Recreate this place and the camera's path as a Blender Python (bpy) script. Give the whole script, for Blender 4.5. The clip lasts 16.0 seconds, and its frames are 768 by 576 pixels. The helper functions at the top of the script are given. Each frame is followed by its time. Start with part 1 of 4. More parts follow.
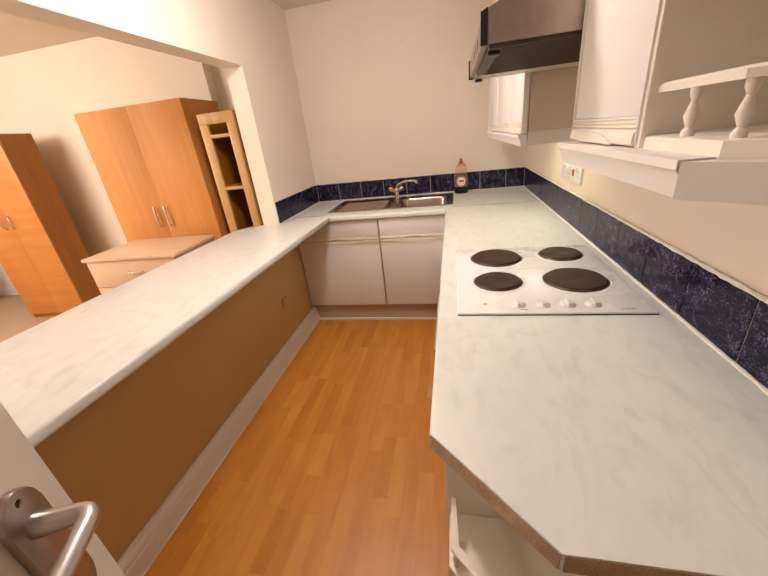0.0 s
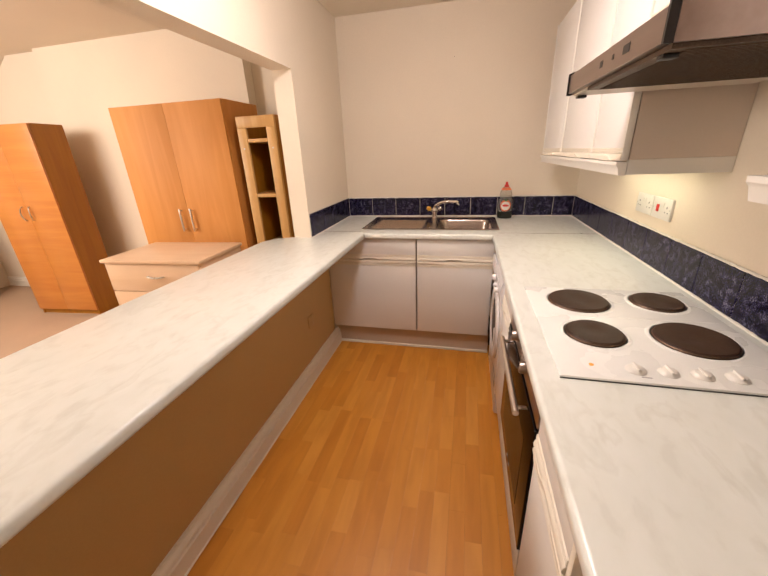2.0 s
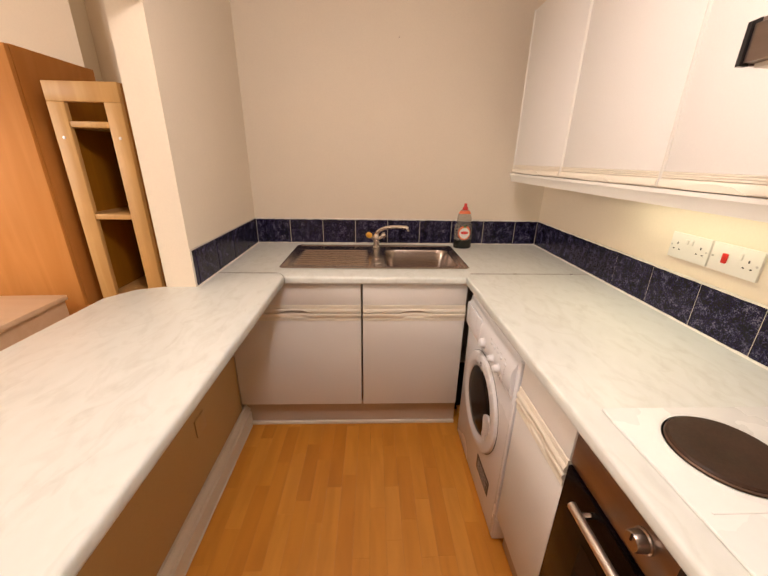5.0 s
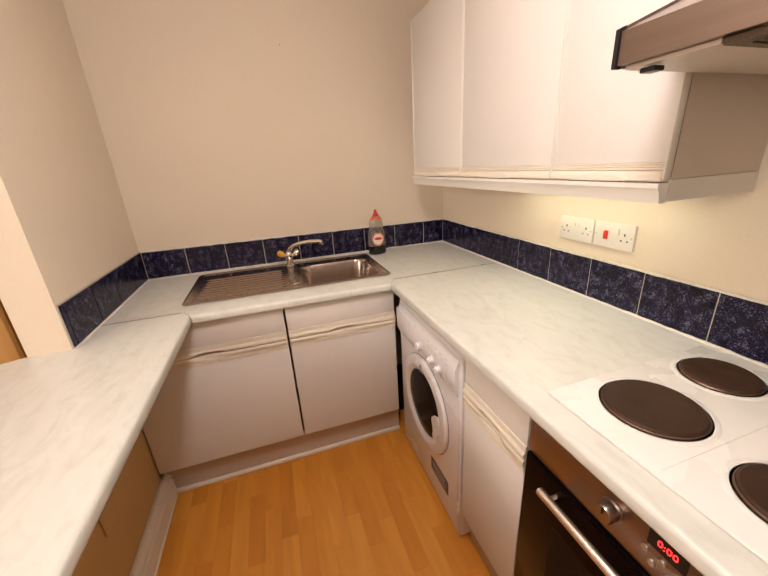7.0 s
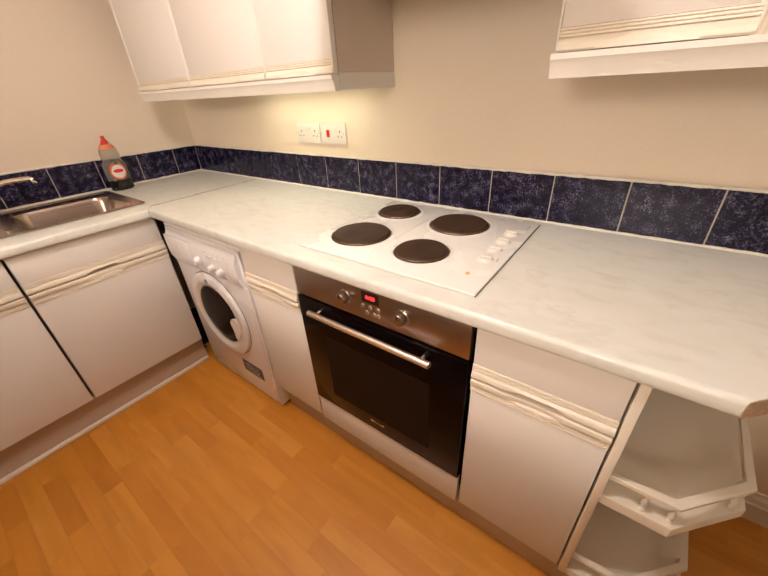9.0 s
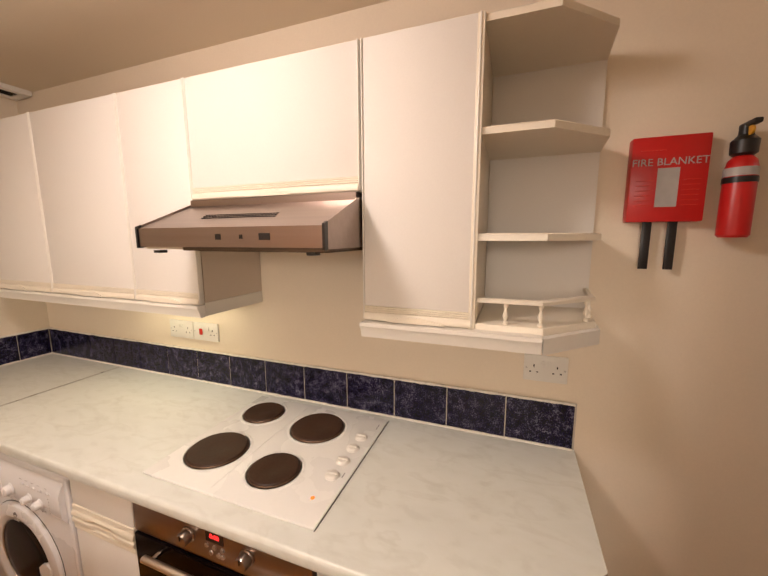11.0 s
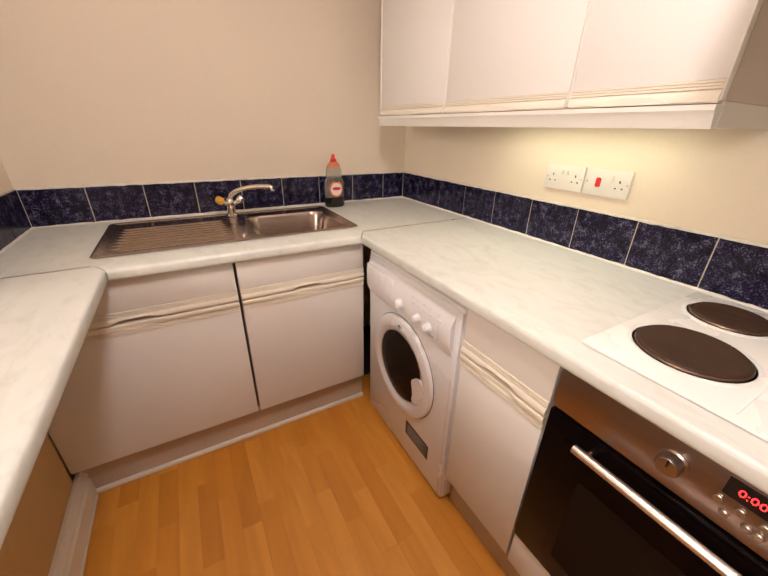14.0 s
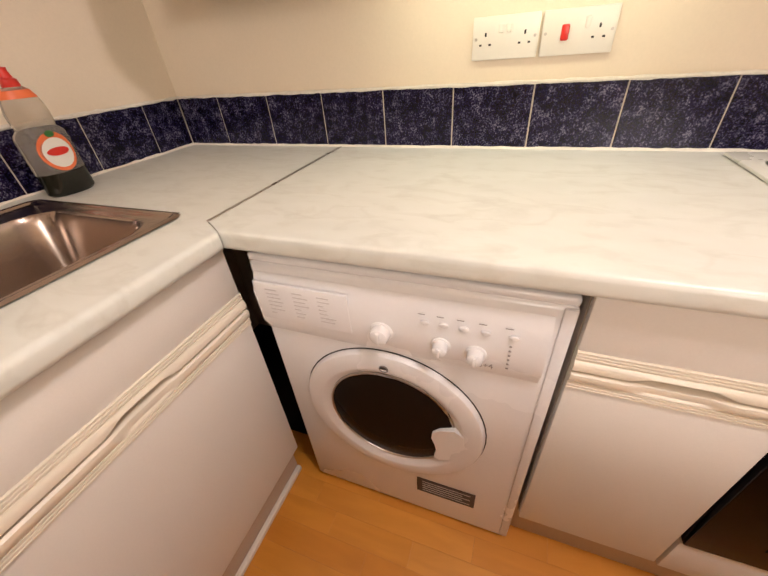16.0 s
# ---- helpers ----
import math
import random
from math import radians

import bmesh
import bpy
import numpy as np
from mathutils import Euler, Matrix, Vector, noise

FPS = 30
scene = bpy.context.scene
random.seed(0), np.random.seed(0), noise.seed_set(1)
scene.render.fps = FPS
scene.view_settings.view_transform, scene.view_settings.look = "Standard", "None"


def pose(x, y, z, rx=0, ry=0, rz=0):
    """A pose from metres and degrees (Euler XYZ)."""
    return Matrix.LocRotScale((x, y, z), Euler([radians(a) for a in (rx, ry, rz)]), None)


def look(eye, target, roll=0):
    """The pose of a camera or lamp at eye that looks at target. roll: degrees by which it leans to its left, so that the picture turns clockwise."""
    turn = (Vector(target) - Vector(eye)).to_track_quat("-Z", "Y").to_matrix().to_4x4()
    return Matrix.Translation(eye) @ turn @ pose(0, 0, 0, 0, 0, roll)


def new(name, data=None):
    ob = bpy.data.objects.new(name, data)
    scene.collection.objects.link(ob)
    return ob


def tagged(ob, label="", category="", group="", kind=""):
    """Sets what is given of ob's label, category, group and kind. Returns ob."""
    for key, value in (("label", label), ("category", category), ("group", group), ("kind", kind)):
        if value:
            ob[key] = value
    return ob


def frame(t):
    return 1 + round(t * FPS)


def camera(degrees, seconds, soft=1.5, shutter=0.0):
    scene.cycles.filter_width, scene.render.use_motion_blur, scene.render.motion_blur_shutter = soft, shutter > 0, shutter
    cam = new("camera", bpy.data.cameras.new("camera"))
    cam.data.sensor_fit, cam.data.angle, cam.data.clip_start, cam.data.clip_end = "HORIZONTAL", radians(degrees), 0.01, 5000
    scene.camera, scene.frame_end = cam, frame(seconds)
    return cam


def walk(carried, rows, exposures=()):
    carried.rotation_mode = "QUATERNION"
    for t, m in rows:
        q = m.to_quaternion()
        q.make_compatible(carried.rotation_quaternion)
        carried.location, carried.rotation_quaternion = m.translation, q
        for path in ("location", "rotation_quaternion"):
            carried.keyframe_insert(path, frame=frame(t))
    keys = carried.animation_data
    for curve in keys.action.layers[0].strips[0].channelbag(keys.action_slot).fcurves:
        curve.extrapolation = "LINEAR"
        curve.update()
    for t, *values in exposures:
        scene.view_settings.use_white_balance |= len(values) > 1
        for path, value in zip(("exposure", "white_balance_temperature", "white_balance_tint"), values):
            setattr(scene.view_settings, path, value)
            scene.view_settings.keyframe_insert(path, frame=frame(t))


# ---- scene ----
cam = camera(96.4, 16.0)
PATH = [
    (0, (0.061, -2.381, 1.406), (-0.351, -0.601, 0.594), -6.6),
    (0.5, (0.017, -2.331, 1.403), (-0.564, -0.594, 0.6), -7.1),
    (1, (-0.062, -2.323, 1.387), (-0.689, -0.611, 0.566), -5.5),
    (1.5, (-0.111, -2.288, 1.403), (-0.618, -0.513, 0.632), -2.7),
    (2, (-0.169, -2.226, 1.411), (-0.615, -0.42, 0.676), -2.5),
    (2.5, (-0.153, -2.133, 1.431), (-0.658, -0.324, 0.744), -3.4),
    (3, (-0.238, -2.004, 1.428), (-0.605, -0.164, 0.734), -3.2),
    (3.2, (-0.27, -1.955, 1.433), (-0.604, -0.119, 0.712), -2.9),
    (5.3, (-0.459, -1.472, 1.409), (-0.371, 0.398, 0.708), 1.1),
    (5.5, (-0.473, -1.467, 1.411), (-0.396, 0.395, 0.686), 0.9),
    (6, (-0.512, -1.456, 1.406), (-0.31, 0.392, 0.666), -0.2),
    (6.5, (-0.484, -1.461, 1.422), (-0.049, 0.359, 0.715), -2.1),
    (7, (-0.478, -1.424, 1.42), (0.081, 0.373, 0.744), -3.4),
    (7.5, (-0.511, -1.369, 1.416), (0.105, 0.405, 0.728), -3.4),
    (8, (-0.602, -1.453, 1.359), (0.287, 0.113, 0.487), -1.7),
    (8.5, (-0.618, -1.561, 1.306), (0.554, -0.309, 0.276), -1.0),
    (9, (-0.561, -1.714, 1.309), (0.803, -0.653, 0.303), -3.3),
    (9.2, (-0.533, -1.768, 1.321), (0.931, -0.811, 0.351), -4.0),
    (11.3, (-0.549, -1.882, 1.59), (1.302, -1.156, 1.375), -0.8),
    (11.5, (-0.572, -1.83, 1.584), (1.189, -0.907, 1.363), 0.3),
    (11.6, (-0.579, -1.808, 1.581), (1.125, -0.787, 1.352), 0.8),
    (12, (-0.606, -1.691, 1.567), (0.859, -0.363, 1.272), 2.6),
    (12.5, (-0.64, -1.575, 1.529), (0.515, 0.002, 1.105), 3.7),
    (13, (-0.694, -1.496, 1.438), (0.19, 0.193, 0.834), 3.8),
    (13.5, (-0.649, -1.368, 1.346), (0.147, 0.297, 0.575), 2.8),
    (14, (-0.591, -1.221, 1.297), (0.311, 0.352, 0.454), 1.2),
    (14.5, (-0.603, -0.967, 1.256), (0.507, 0.426, 0.346), 0.0),
    (15, (-0.596, -0.769, 1.202), (0.705, 0.393, 0.223), -1.0),
    (15.5, (-0.473, -0.597, 1.171), (0.937, 0.348, 0.113), -3.8),
    (16, (-0.417, -0.483, 1.146), (1.098, 0.152, 0.004), -4.8),
]
walk(cam, [(t, look(eye, target, roll)) for t, eye, target, roll in PATH],
     exposures=[(0, 0.08, 6150, 10), (3, 0.02, 6300, 10), (5.5, -0.05, 6400, 10), (7, -0.05, 6300, 10), (9, 0.1, 6500, 10), (9.5, 0.1, 6500, 10),
                (11.3, -0.30, 6750, 10), (12.5, -0.30, 6800, 10), (13.2, -0.12, 6350, 10), (14, 0.05, 6150, 10), (16, 0.08, 6250, 10)])

# ---- light ----
world = bpy.data.worlds.new("world")
scene.world = world
world.use_nodes = True
world.node_tree.nodes["Background"].inputs[0].default_value = (0.02, 0.017, 0.014, 1)
world.node_tree.nodes["Background"].inputs[1].default_value = 0.3


def lamp(name, kind, place, power, colour, size=0.1, aim=None, size_y=None):
    data = bpy.data.lights.new(name, kind)
    data.energy, data.color = power, colour
    if kind == "AREA":
        data.size = size
        if size_y:
            data.shape, data.size_y = "RECTANGLE", size_y
    else:
        data.shadow_soft_size = size
    ob = new(name, data)
    ob.matrix_world = look(place, aim) if aim else Matrix.Translation(place)
    return ob


WARM = (1.0, 0.875, 0.835)
lamp("kitchen_lamp_light", "POINT", (-0.47, -1.05, 2.22), 27, WARM, 0.12)
lamp("kitchen_lamp_downlight", "AREA", (-0.47, -1.05, 2.26), 6, WARM, 0.24, (-0.47, -1.049, 0))
lamp("bedroom_lamp_light", "POINT", (-4.0, -1.8, 2.05), 192, (1.0, 0.90, 0.81), 0.5)
# Unseen weak fill added behind the doorway; lifts the wall and worktop end.
lamp("hall_fill_light", "POINT", (0.2, -3.5, 2.2), 4, WARM, 0.08)
lamp("under_unit_light", "AREA", (0.50, -0.46, 1.325), 1.05, (1.0, 0.91, 0.62), 0.06, (0.50, -0.46, 0), 0.6)


# ---- materials ----
def material(name, colour, rough=0.5, metal=0.0, grain=40.0, amount=0.06, stain=2.0, stain_amount=0.05, bump=0.0, spec=0.5, coat=0.0, stretch=(1, 1, 1)):
    """A surface with fine grain and broad staining, in object space, in metres."""
    m = bpy.data.materials.new(name)
    m.use_nodes = True
    nt = m.node_tree
    b = nt.nodes["Principled BSDF"]
    b.inputs["Roughness"].default_value = rough
    b.inputs["Metallic"].default_value = metal
    b.inputs["Specular IOR Level"].default_value = spec
    b.inputs["Coat Weight"].default_value = coat
    co = nt.nodes.new("ShaderNodeTexCoord")
    mp = nt.nodes.new("ShaderNodeMapping")
    mp.inputs["Scale"].default_value = stretch
    nt.links.new(co.outputs["Object"], mp.inputs[0])
    fine, broad = nt.nodes.new("ShaderNodeTexNoise"), nt.nodes.new("ShaderNodeTexNoise")
    fine.inputs["Scale"].default_value, fine.inputs["Detail"].default_value = grain, 5
    broad.inputs["Scale"].default_value, broad.inputs["Detail"].default_value = stain, 4
    nt.links.new(mp.outputs[0], fine.inputs[0])
    nt.links.new(mp.outputs[0], broad.inputs[0])
    last = None
    for tex, amt in ((fine, amount), (broad, stain_amount)):
        mr = nt.nodes.new("ShaderNodeMapRange")
        mr.inputs["From Min"].default_value, mr.inputs["From Max"].default_value = 0.3, 0.7
        mr.inputs["To Min"].default_value, mr.inputs["To Max"].default_value = 1 - amt, 1 + amt
        nt.links.new(tex.outputs[0], mr.inputs[0])
        mix = nt.nodes.new("ShaderNodeVectorMath")
        mix.operation = "SCALE"
        if last:
            nt.links.new(last, mix.inputs[0])
        else:
            mix.inputs[0].default_value = colour
        nt.links.new(mr.outputs[0], mix.inputs["Scale"])
        last = mix.outputs[0]
    nt.links.new(last, b.inputs["Base Color"])
    rr = nt.nodes.new("ShaderNodeMapRange")
    rr.inputs["From Min"].default_value, rr.inputs["From Max"].default_value = 0.3, 0.7
    rr.inputs["To Min"].default_value, rr.inputs["To Max"].default_value = max(rough * 0.85, 0.02), min(rough * 1.15, 1)
    nt.links.new(broad.outputs[0], rr.inputs[0])
    nt.links.new(rr.outputs[0], b.inputs["Roughness"])
    if bump:
        bp = nt.nodes.new("ShaderNodeBump")
        bp.inputs["Strength"].default_value = bump
        bp.inputs["Distance"].default_value = 0.002
        nt.links.new(fine.outputs[0], bp.inputs["Height"])
        nt.links.new(bp.outputs[0], b.inputs["Normal"])
    return m


def ramp(nt, source, stops):
    r = nt.nodes.new("ShaderNodeValToRGB")
    while len(r.color_ramp.elements) < len(stops):
        r.color_ramp.elements.new(0.5)
    for e, (p, c) in zip(r.color_ramp.elements, stops):
        e.position, e.color = p, (*c, 1)
    nt.links.new(source, r.inputs[0])
    return r


def textured(name, rough=0.5, spec=0.5):
    m = bpy.data.materials.new(name)
    m.use_nodes = True
    b = m.node_tree.nodes["Principled BSDF"]
    b.inputs["Roughness"].default_value = rough
    b.inputs["Specular IOR Level"].default_value = spec
    return m, m.node_tree, b


def noise_tex(nt, scale, detail=4, stretch=(1, 1, 1), turn=(0, 0, 0), distortion=0.0, offset=None, coords="Object"):
    co, mp, tx = nt.nodes.new("ShaderNodeTexCoord"), nt.nodes.new("ShaderNodeMapping"), nt.nodes.new("ShaderNodeTexNoise")
    mp.inputs["Scale"].default_value = stretch
    mp.inputs["Rotation"].default_value = [radians(a) for a in turn]
    tx.inputs["Scale"].default_value, tx.inputs["Detail"].default_value, tx.inputs["Distortion"].default_value = scale, detail, distortion
    nt.links.new(co.outputs[coords], mp.inputs[0])
    if offset:
        nt.links.new(offset, mp.inputs["Location"])
    nt.links.new(mp.outputs[0], tx.inputs[0])
    return tx.outputs[0]


def mixed(nt, factor, a, b, mode="MIX"):
    mx = nt.nodes.new("ShaderNodeMix")
    mx.data_type, mx.blend_type = "RGBA", mode
    for socket, value in ((mx.inputs[0], factor), (mx.inputs[6], a), (mx.inputs[7], b)):
        if isinstance(value, bpy.types.NodeSocket):
            nt.links.new(value, socket)
        else:
            socket.default_value = value if isinstance(value, (int, float)) else (*value, 1)
    return mx.outputs[2]


def marble_laminate():
    m, nt, b = textured("marble_effect_laminate", 0.28, 0.5)
    veins = noise_tex(nt, 13, 7, (1.0, 0.50, 1), (0, 0, -40), 0.5)
    clouds = noise_tex(nt, 26, 7, (1.0, 0.55, 1), (0, 0, -40), 0.3)
    a = ramp(nt, veins, [(0.30, (0.72, 0.735, 0.69)), (0.53, (0.75, 0.765, 0.72)), (0.585, (0.70, 0.71, 0.66)), (0.64, (0.74, 0.755, 0.71))])
    c = ramp(nt, clouds, [(0.34, (0.92, 0.915, 0.90)), (0.45, (0.98, 0.98, 0.97)), (0.62, (1, 1, 1))])
    nt.links.new(mixed(nt, 1.0, a.outputs[0], c.outputs[0], "MULTIPLY"), b.inputs["Base Color"])
    return m


def blue_tile():
    m, nt, b = textured("mottled_blue_glaze", 0.24, 0.28)
    info = nt.nodes.new("ShaderNodeObjectInfo")
    sc = nt.nodes.new("ShaderNodeMath")
    sc.operation, sc.inputs[1].default_value = "MULTIPLY", 37.0
    nt.links.new(info.outputs["Random"], sc.inputs[0])
    n1 = noise_tex(nt, 230, 8, offset=sc.outputs[0], distortion=0.4)
    n2 = noise_tex(nt, 12, 3, offset=sc.outputs[0])
    n3 = noise_tex(nt, 38, 4, offset=sc.outputs[0])
    both = mixed(nt, 0.38, n1, n3)
    a = ramp(nt, both, [(0.40, (0.004, 0.003, 0.014)), (0.485, (0.008, 0.0055, 0.028)), (0.525, (0.024, 0.020, 0.062)), (0.57, (0.075, 0.070, 0.125)), (0.64, (0.20, 0.19, 0.25))])
    c = ramp(nt, n2, [(0.35, (0.55, 0.55, 0.6)), (0.65, (1.0, 1.0, 1.0))])
    nt.links.new(mixed(nt, 1.0, a.outputs[0], c.outputs[0], "MULTIPLY"), b.inputs["Base Color"])
    return m


def laminate_floor():
    m, nt, b = textured("oak_strip_laminate", 0.42, 0.6)
    info = nt.nodes.new("ShaderNodeObjectInfo")
    sc = nt.nodes.new("ShaderNodeMath")
    sc.operation, sc.inputs[1].default_value = "MULTIPLY", 53.0
    nt.links.new(info.outputs["Random"], sc.inputs[0])
    grain = noise_tex(nt, 20, 6, (1.0, 0.16, 1), offset=sc.outputs[0], distortion=0.4)
    a = ramp(nt, info.outputs["Random"], [(0.0, (0.57, 0.215, 0.020)), (0.14, (0.63, 0.250, 0.026)), (0.5, (0.67, 0.280, 0.032)), (0.85, (0.70, 0.303, 0.040)), (1.0, (0.73, 0.328, 0.050))])
    c = ramp(nt, grain, [(0.33, (0.87, 0.83, 0.77)), (0.6, (1.0, 1.0, 1.0))])
    nt.links.new(mixed(nt, 1.0, a.outputs[0], c.outputs[0], "MULTIPLY"), b.inputs["Base Color"])
    return m


def wood(name, dark, light, rough=0.4, stretch=(1, 1, 0.08), scale=18.0):
    m, nt, b = textured(name, rough, 0.4)
    grain = noise_tex(nt, scale, 6, stretch, distortion=0.8)
    broad = noise_tex(nt, 2.5, 3, (1, 1, 0.3))
    a = ramp(nt, grain, [(0.35, dark), (0.65, light)])
    c = ramp(nt, broad, [(0.3, (0.88, 0.86, 0.84)), (0.7, (1, 1, 1))])
    nt.links.new(mixed(nt, 1.0, a.outputs[0], c.outputs[0], "MULTIPLY"), b.inputs["Base Color"])
    return m


def brushed(name, colour, rough, stretch):
    m, nt, b = textured(name, rough)
    b.inputs["Metallic"].default_value = 1.0
    n = noise_tex(nt, 60, 4, stretch)
    a = ramp(nt, n, [(0.3, tuple(c * 0.88 for c in colour)), (0.7, colour)])
    nt.links.new(a.outputs[0], b.inputs["Base Color"])
    bp = nt.nodes.new("ShaderNodeBump")
    bp.inputs["Strength"].default_value, bp.inputs["Distance"].default_value = 0.12, 0.001
    nt.links.new(n, bp.inputs["Height"])
    nt.links.new(bp.outputs[0], b.inputs["Normal"])
    return m


def glow(name, colour, strength):
    m = bpy.data.materials.new(name)
    m.use_nodes = True
    b = m.node_tree.nodes["Principled BSDF"]
    b.inputs["Base Color"].default_value = (*colour, 1)
    b.inputs["Emission Color"].default_value = (*colour, 1)
    b.inputs["Emission Strength"].default_value = strength
    return m


PAINT = material("matt_cream_paint", (0.79, 0.69, 0.555), 0.7, grain=160, amount=0.015, stain=1.3, stain_amount=0.035, bump=0.12)
CEIL = material("white_ceiling_paint", (0.75, 0.655, 0.525), 0.8, grain=140, amount=0.01, stain=1.1, stain_amount=0.03, bump=0.08)
DWARF = material("taupe_wall_paint", (0.53, 0.345, 0.145), 0.6, grain=160, amount=0.02, stain=1.5, stain_amount=0.05, bump=0.12)
GLOSS = material("cream_gloss_paint", (0.80, 0.745, 0.655), 0.32, grain=90, amount=0.01, stain=3, stain_amount=0.03)
DOORM = material("white_textured_foil", (0.775, 0.74, 0.695), 0.68, spec=0.22, grain=260, amount=0.012, stain=2, stain_amount=0.015, bump=0.05)
RAIL = material("cream_moulded_rail", (0.80, 0.73, 0.61), 0.36, grain=120, amount=0.01, stain=4, stain_amount=0.03)
PLINTHM = material("taupe_plinth_board", (0.52, 0.41, 0.31), 0.5, grain=120, amount=0.03, stain=4, stain_amount=0.05)
SIDEM = material("satin_grey_side_plate", (0.62, 0.54, 0.44), 0.4, grain=120, amount=0.02)
PELMETM = material("white_pelmet_foil", (0.80, 0.765, 0.70), 0.38, grain=120, amount=0.01, stain=4, stain_amount=0.02)
SATIN = material("satin_steel_bar", (0.78, 0.70, 0.62), 0.38, 1.0, grain=200, amount=0.02)
CARCASS = material("off_white_melamine", (0.66, 0.56, 0.47), 0.4, grain=200, amount=0.01, stain=2, stain_amount=0.03)
# White board with the worktop's shade and floor's warm bounce in the colour.
BOARDM = material("shaded_white_melamine", (0.54, 0.38, 0.26), 0.45, grain=200, amount=0.02, stain=3, stain_amount=0.04)
MARBLE = marble_laminate()
CHIP = material("worn_chipboard_edge", (0.40, 0.28, 0.17), 0.8, grain=300, amount=0.25, stain=20, stain_amount=0.2)
TILE = blue_tile()
GROUT = material("cream_grout", (0.52, 0.47, 0.40), 0.8, grain=300, amount=0.08, stain=9, stain_amount=0.1, bump=0.3)
SEAL = material("white_silicone_seal", (0.78, 0.74, 0.66), 0.4, grain=60, amount=0.06, stain=8, stain_amount=0.06, bump=0.2)
FLOOR = laminate_floor()
STEEL = brushed("brushed_steel", (0.38, 0.305, 0.27), 0.32, (1, 0.03, 1))
SINK = brushed("satin_sink_steel", (0.46, 0.375, 0.325), 0.24, (0.04, 1, 1))
CHROME = material("chrome", (0.72, 0.69, 0.65), 0.10, 1.0, grain=30, amount=0.01, stain=6, stain_amount=0.03)
NICKEL = material("satin_nickel", (0.56, 0.53, 0.50), 0.3, 1.0, grain=200, amount=0.03, stain=8, stain_amount=0.04)
BLACKGLASS = material("black_oven_glass", (0.004, 0.002, 0.002), 0.12, spec=0.10, grain=50, amount=0.1, stain=4, stain_amount=0.1)
BLACK = material("black_plastic", (0.012, 0.010, 0.010), 0.35, grain=150, amount=0.05)
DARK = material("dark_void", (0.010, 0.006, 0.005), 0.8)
ENAMEL = material("white_enamel", (0.84, 0.835, 0.80), 0.27, grain=60, amount=0.008, stain=4, stain_amount=0.015)
PLATE = material("cast_iron_hotplate", (0.048, 0.024, 0.014), 0.5, 0.0, grain=180, amount=0.15, stain=18, stain_amount=0.15, bump=0.15, spec=0.2)
RINGM = material("hotplate_rim_steel", (0.20, 0.13, 0.09), 0.4, 0.8, grain=100, amount=0.08)
WHITE = material("white_appliance_paint", (0.78, 0.77, 0.78), 0.26, grain=100, amount=0.008, stain=3, stain_amount=0.012)
WHITEPL = material("white_plastic", (0.76, 0.73, 0.67), 0.34, grain=100, amount=0.01, stain=5, stain_amount=0.02)
PRINTM = material("faint_grey_print", (0.50, 0.47, 0.48), 0.5)
KNOBM = material("dark_satin_knob", (0.40, 0.34, 0.30), 0.3, 1.0, grain=200, amount=0.03)
GREYPR = material("grey_print", (0.30, 0.28, 0.28), 0.5)
SMOKED = material("smoked_door_glass", (0.016, 0.010, 0.007), 0.22, spec=0.04, grain=40, amount=0.02, stain=2, stain_amount=0.03)
STICK = material("charcoal_sticker", (0.018, 0.016, 0.022), 0.4, grain=80, amount=0.1)
STICKW = material("pale_print", (0.45, 0.43, 0.42), 0.5)
RED = material("red_paint", (0.55, 0.012, 0.012), 0.35, grain=60, amount=0.03)
REDSW = material("red_switch_plastic", (0.62, 0.03, 0.02), 0.3)
CHERRY = wood("cherry_veneer", (0.60, 0.25, 0.05), (0.66, 0.29, 0.068), 0.62)
# Shade put into the colour, for unlit sides and insides.
CHERRY_SHADE = wood("shaded_cherry_veneer", (0.32, 0.125, 0.006), (0.38, 0.155, 0.008), 0.45)
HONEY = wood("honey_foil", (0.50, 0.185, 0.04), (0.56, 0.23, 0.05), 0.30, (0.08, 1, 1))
CHERRYO = wood("orange_brown_foil", (0.40, 0.135, 0.013), (0.46, 0.165, 0.020), 0.4)
PALEW = wood("pale_beech_laminate", (0.76, 0.54, 0.35), (0.80, 0.59, 0.41), 0.35, (0.08, 1, 1))
PINE = wood("knotty_pine", (0.55, 0.31, 0.10), (0.66, 0.41, 0.16), 0.45)
CARPET = material("beige_carpet", (0.40, 0.275, 0.185), 0.95, grain=350, amount=0.15, stain=3, stain_amount=0.06, bump=0.6)
SOAP = material("dark_green_soap", (0.006, 0.007, 0.004), 0.15)
CLEARPL = material("clear_plastic", (0.80, 0.76, 0.70), 0.12, grain=30, amount=0.03)
CLEARPL.node_tree.nodes["Principled BSDF"].inputs["Transmission Weight"].default_value = 0.85
CLEARPL.node_tree.nodes["Principled BSDF"].inputs["IOR"].default_value = 1.15
LED = glow("red_display", (1.0, 0.03, 0.03), 3.0)
AMBER = glow("amber_lamp", (1.0, 0.18, 0.02), 1.2)
FILTER = material("grease_filter_mesh", (0.12, 0.08, 0.052), 0.5, 0.4, grain=400, amount=0.35, stain=12, stain_amount=0.25, bump=0.5)
LABELM = material("orange_label", (0.75, 0.16, 0.05), 0.4)
LEAFM = material("green_print", (0.03, 0.14, 0.03), 0.4)
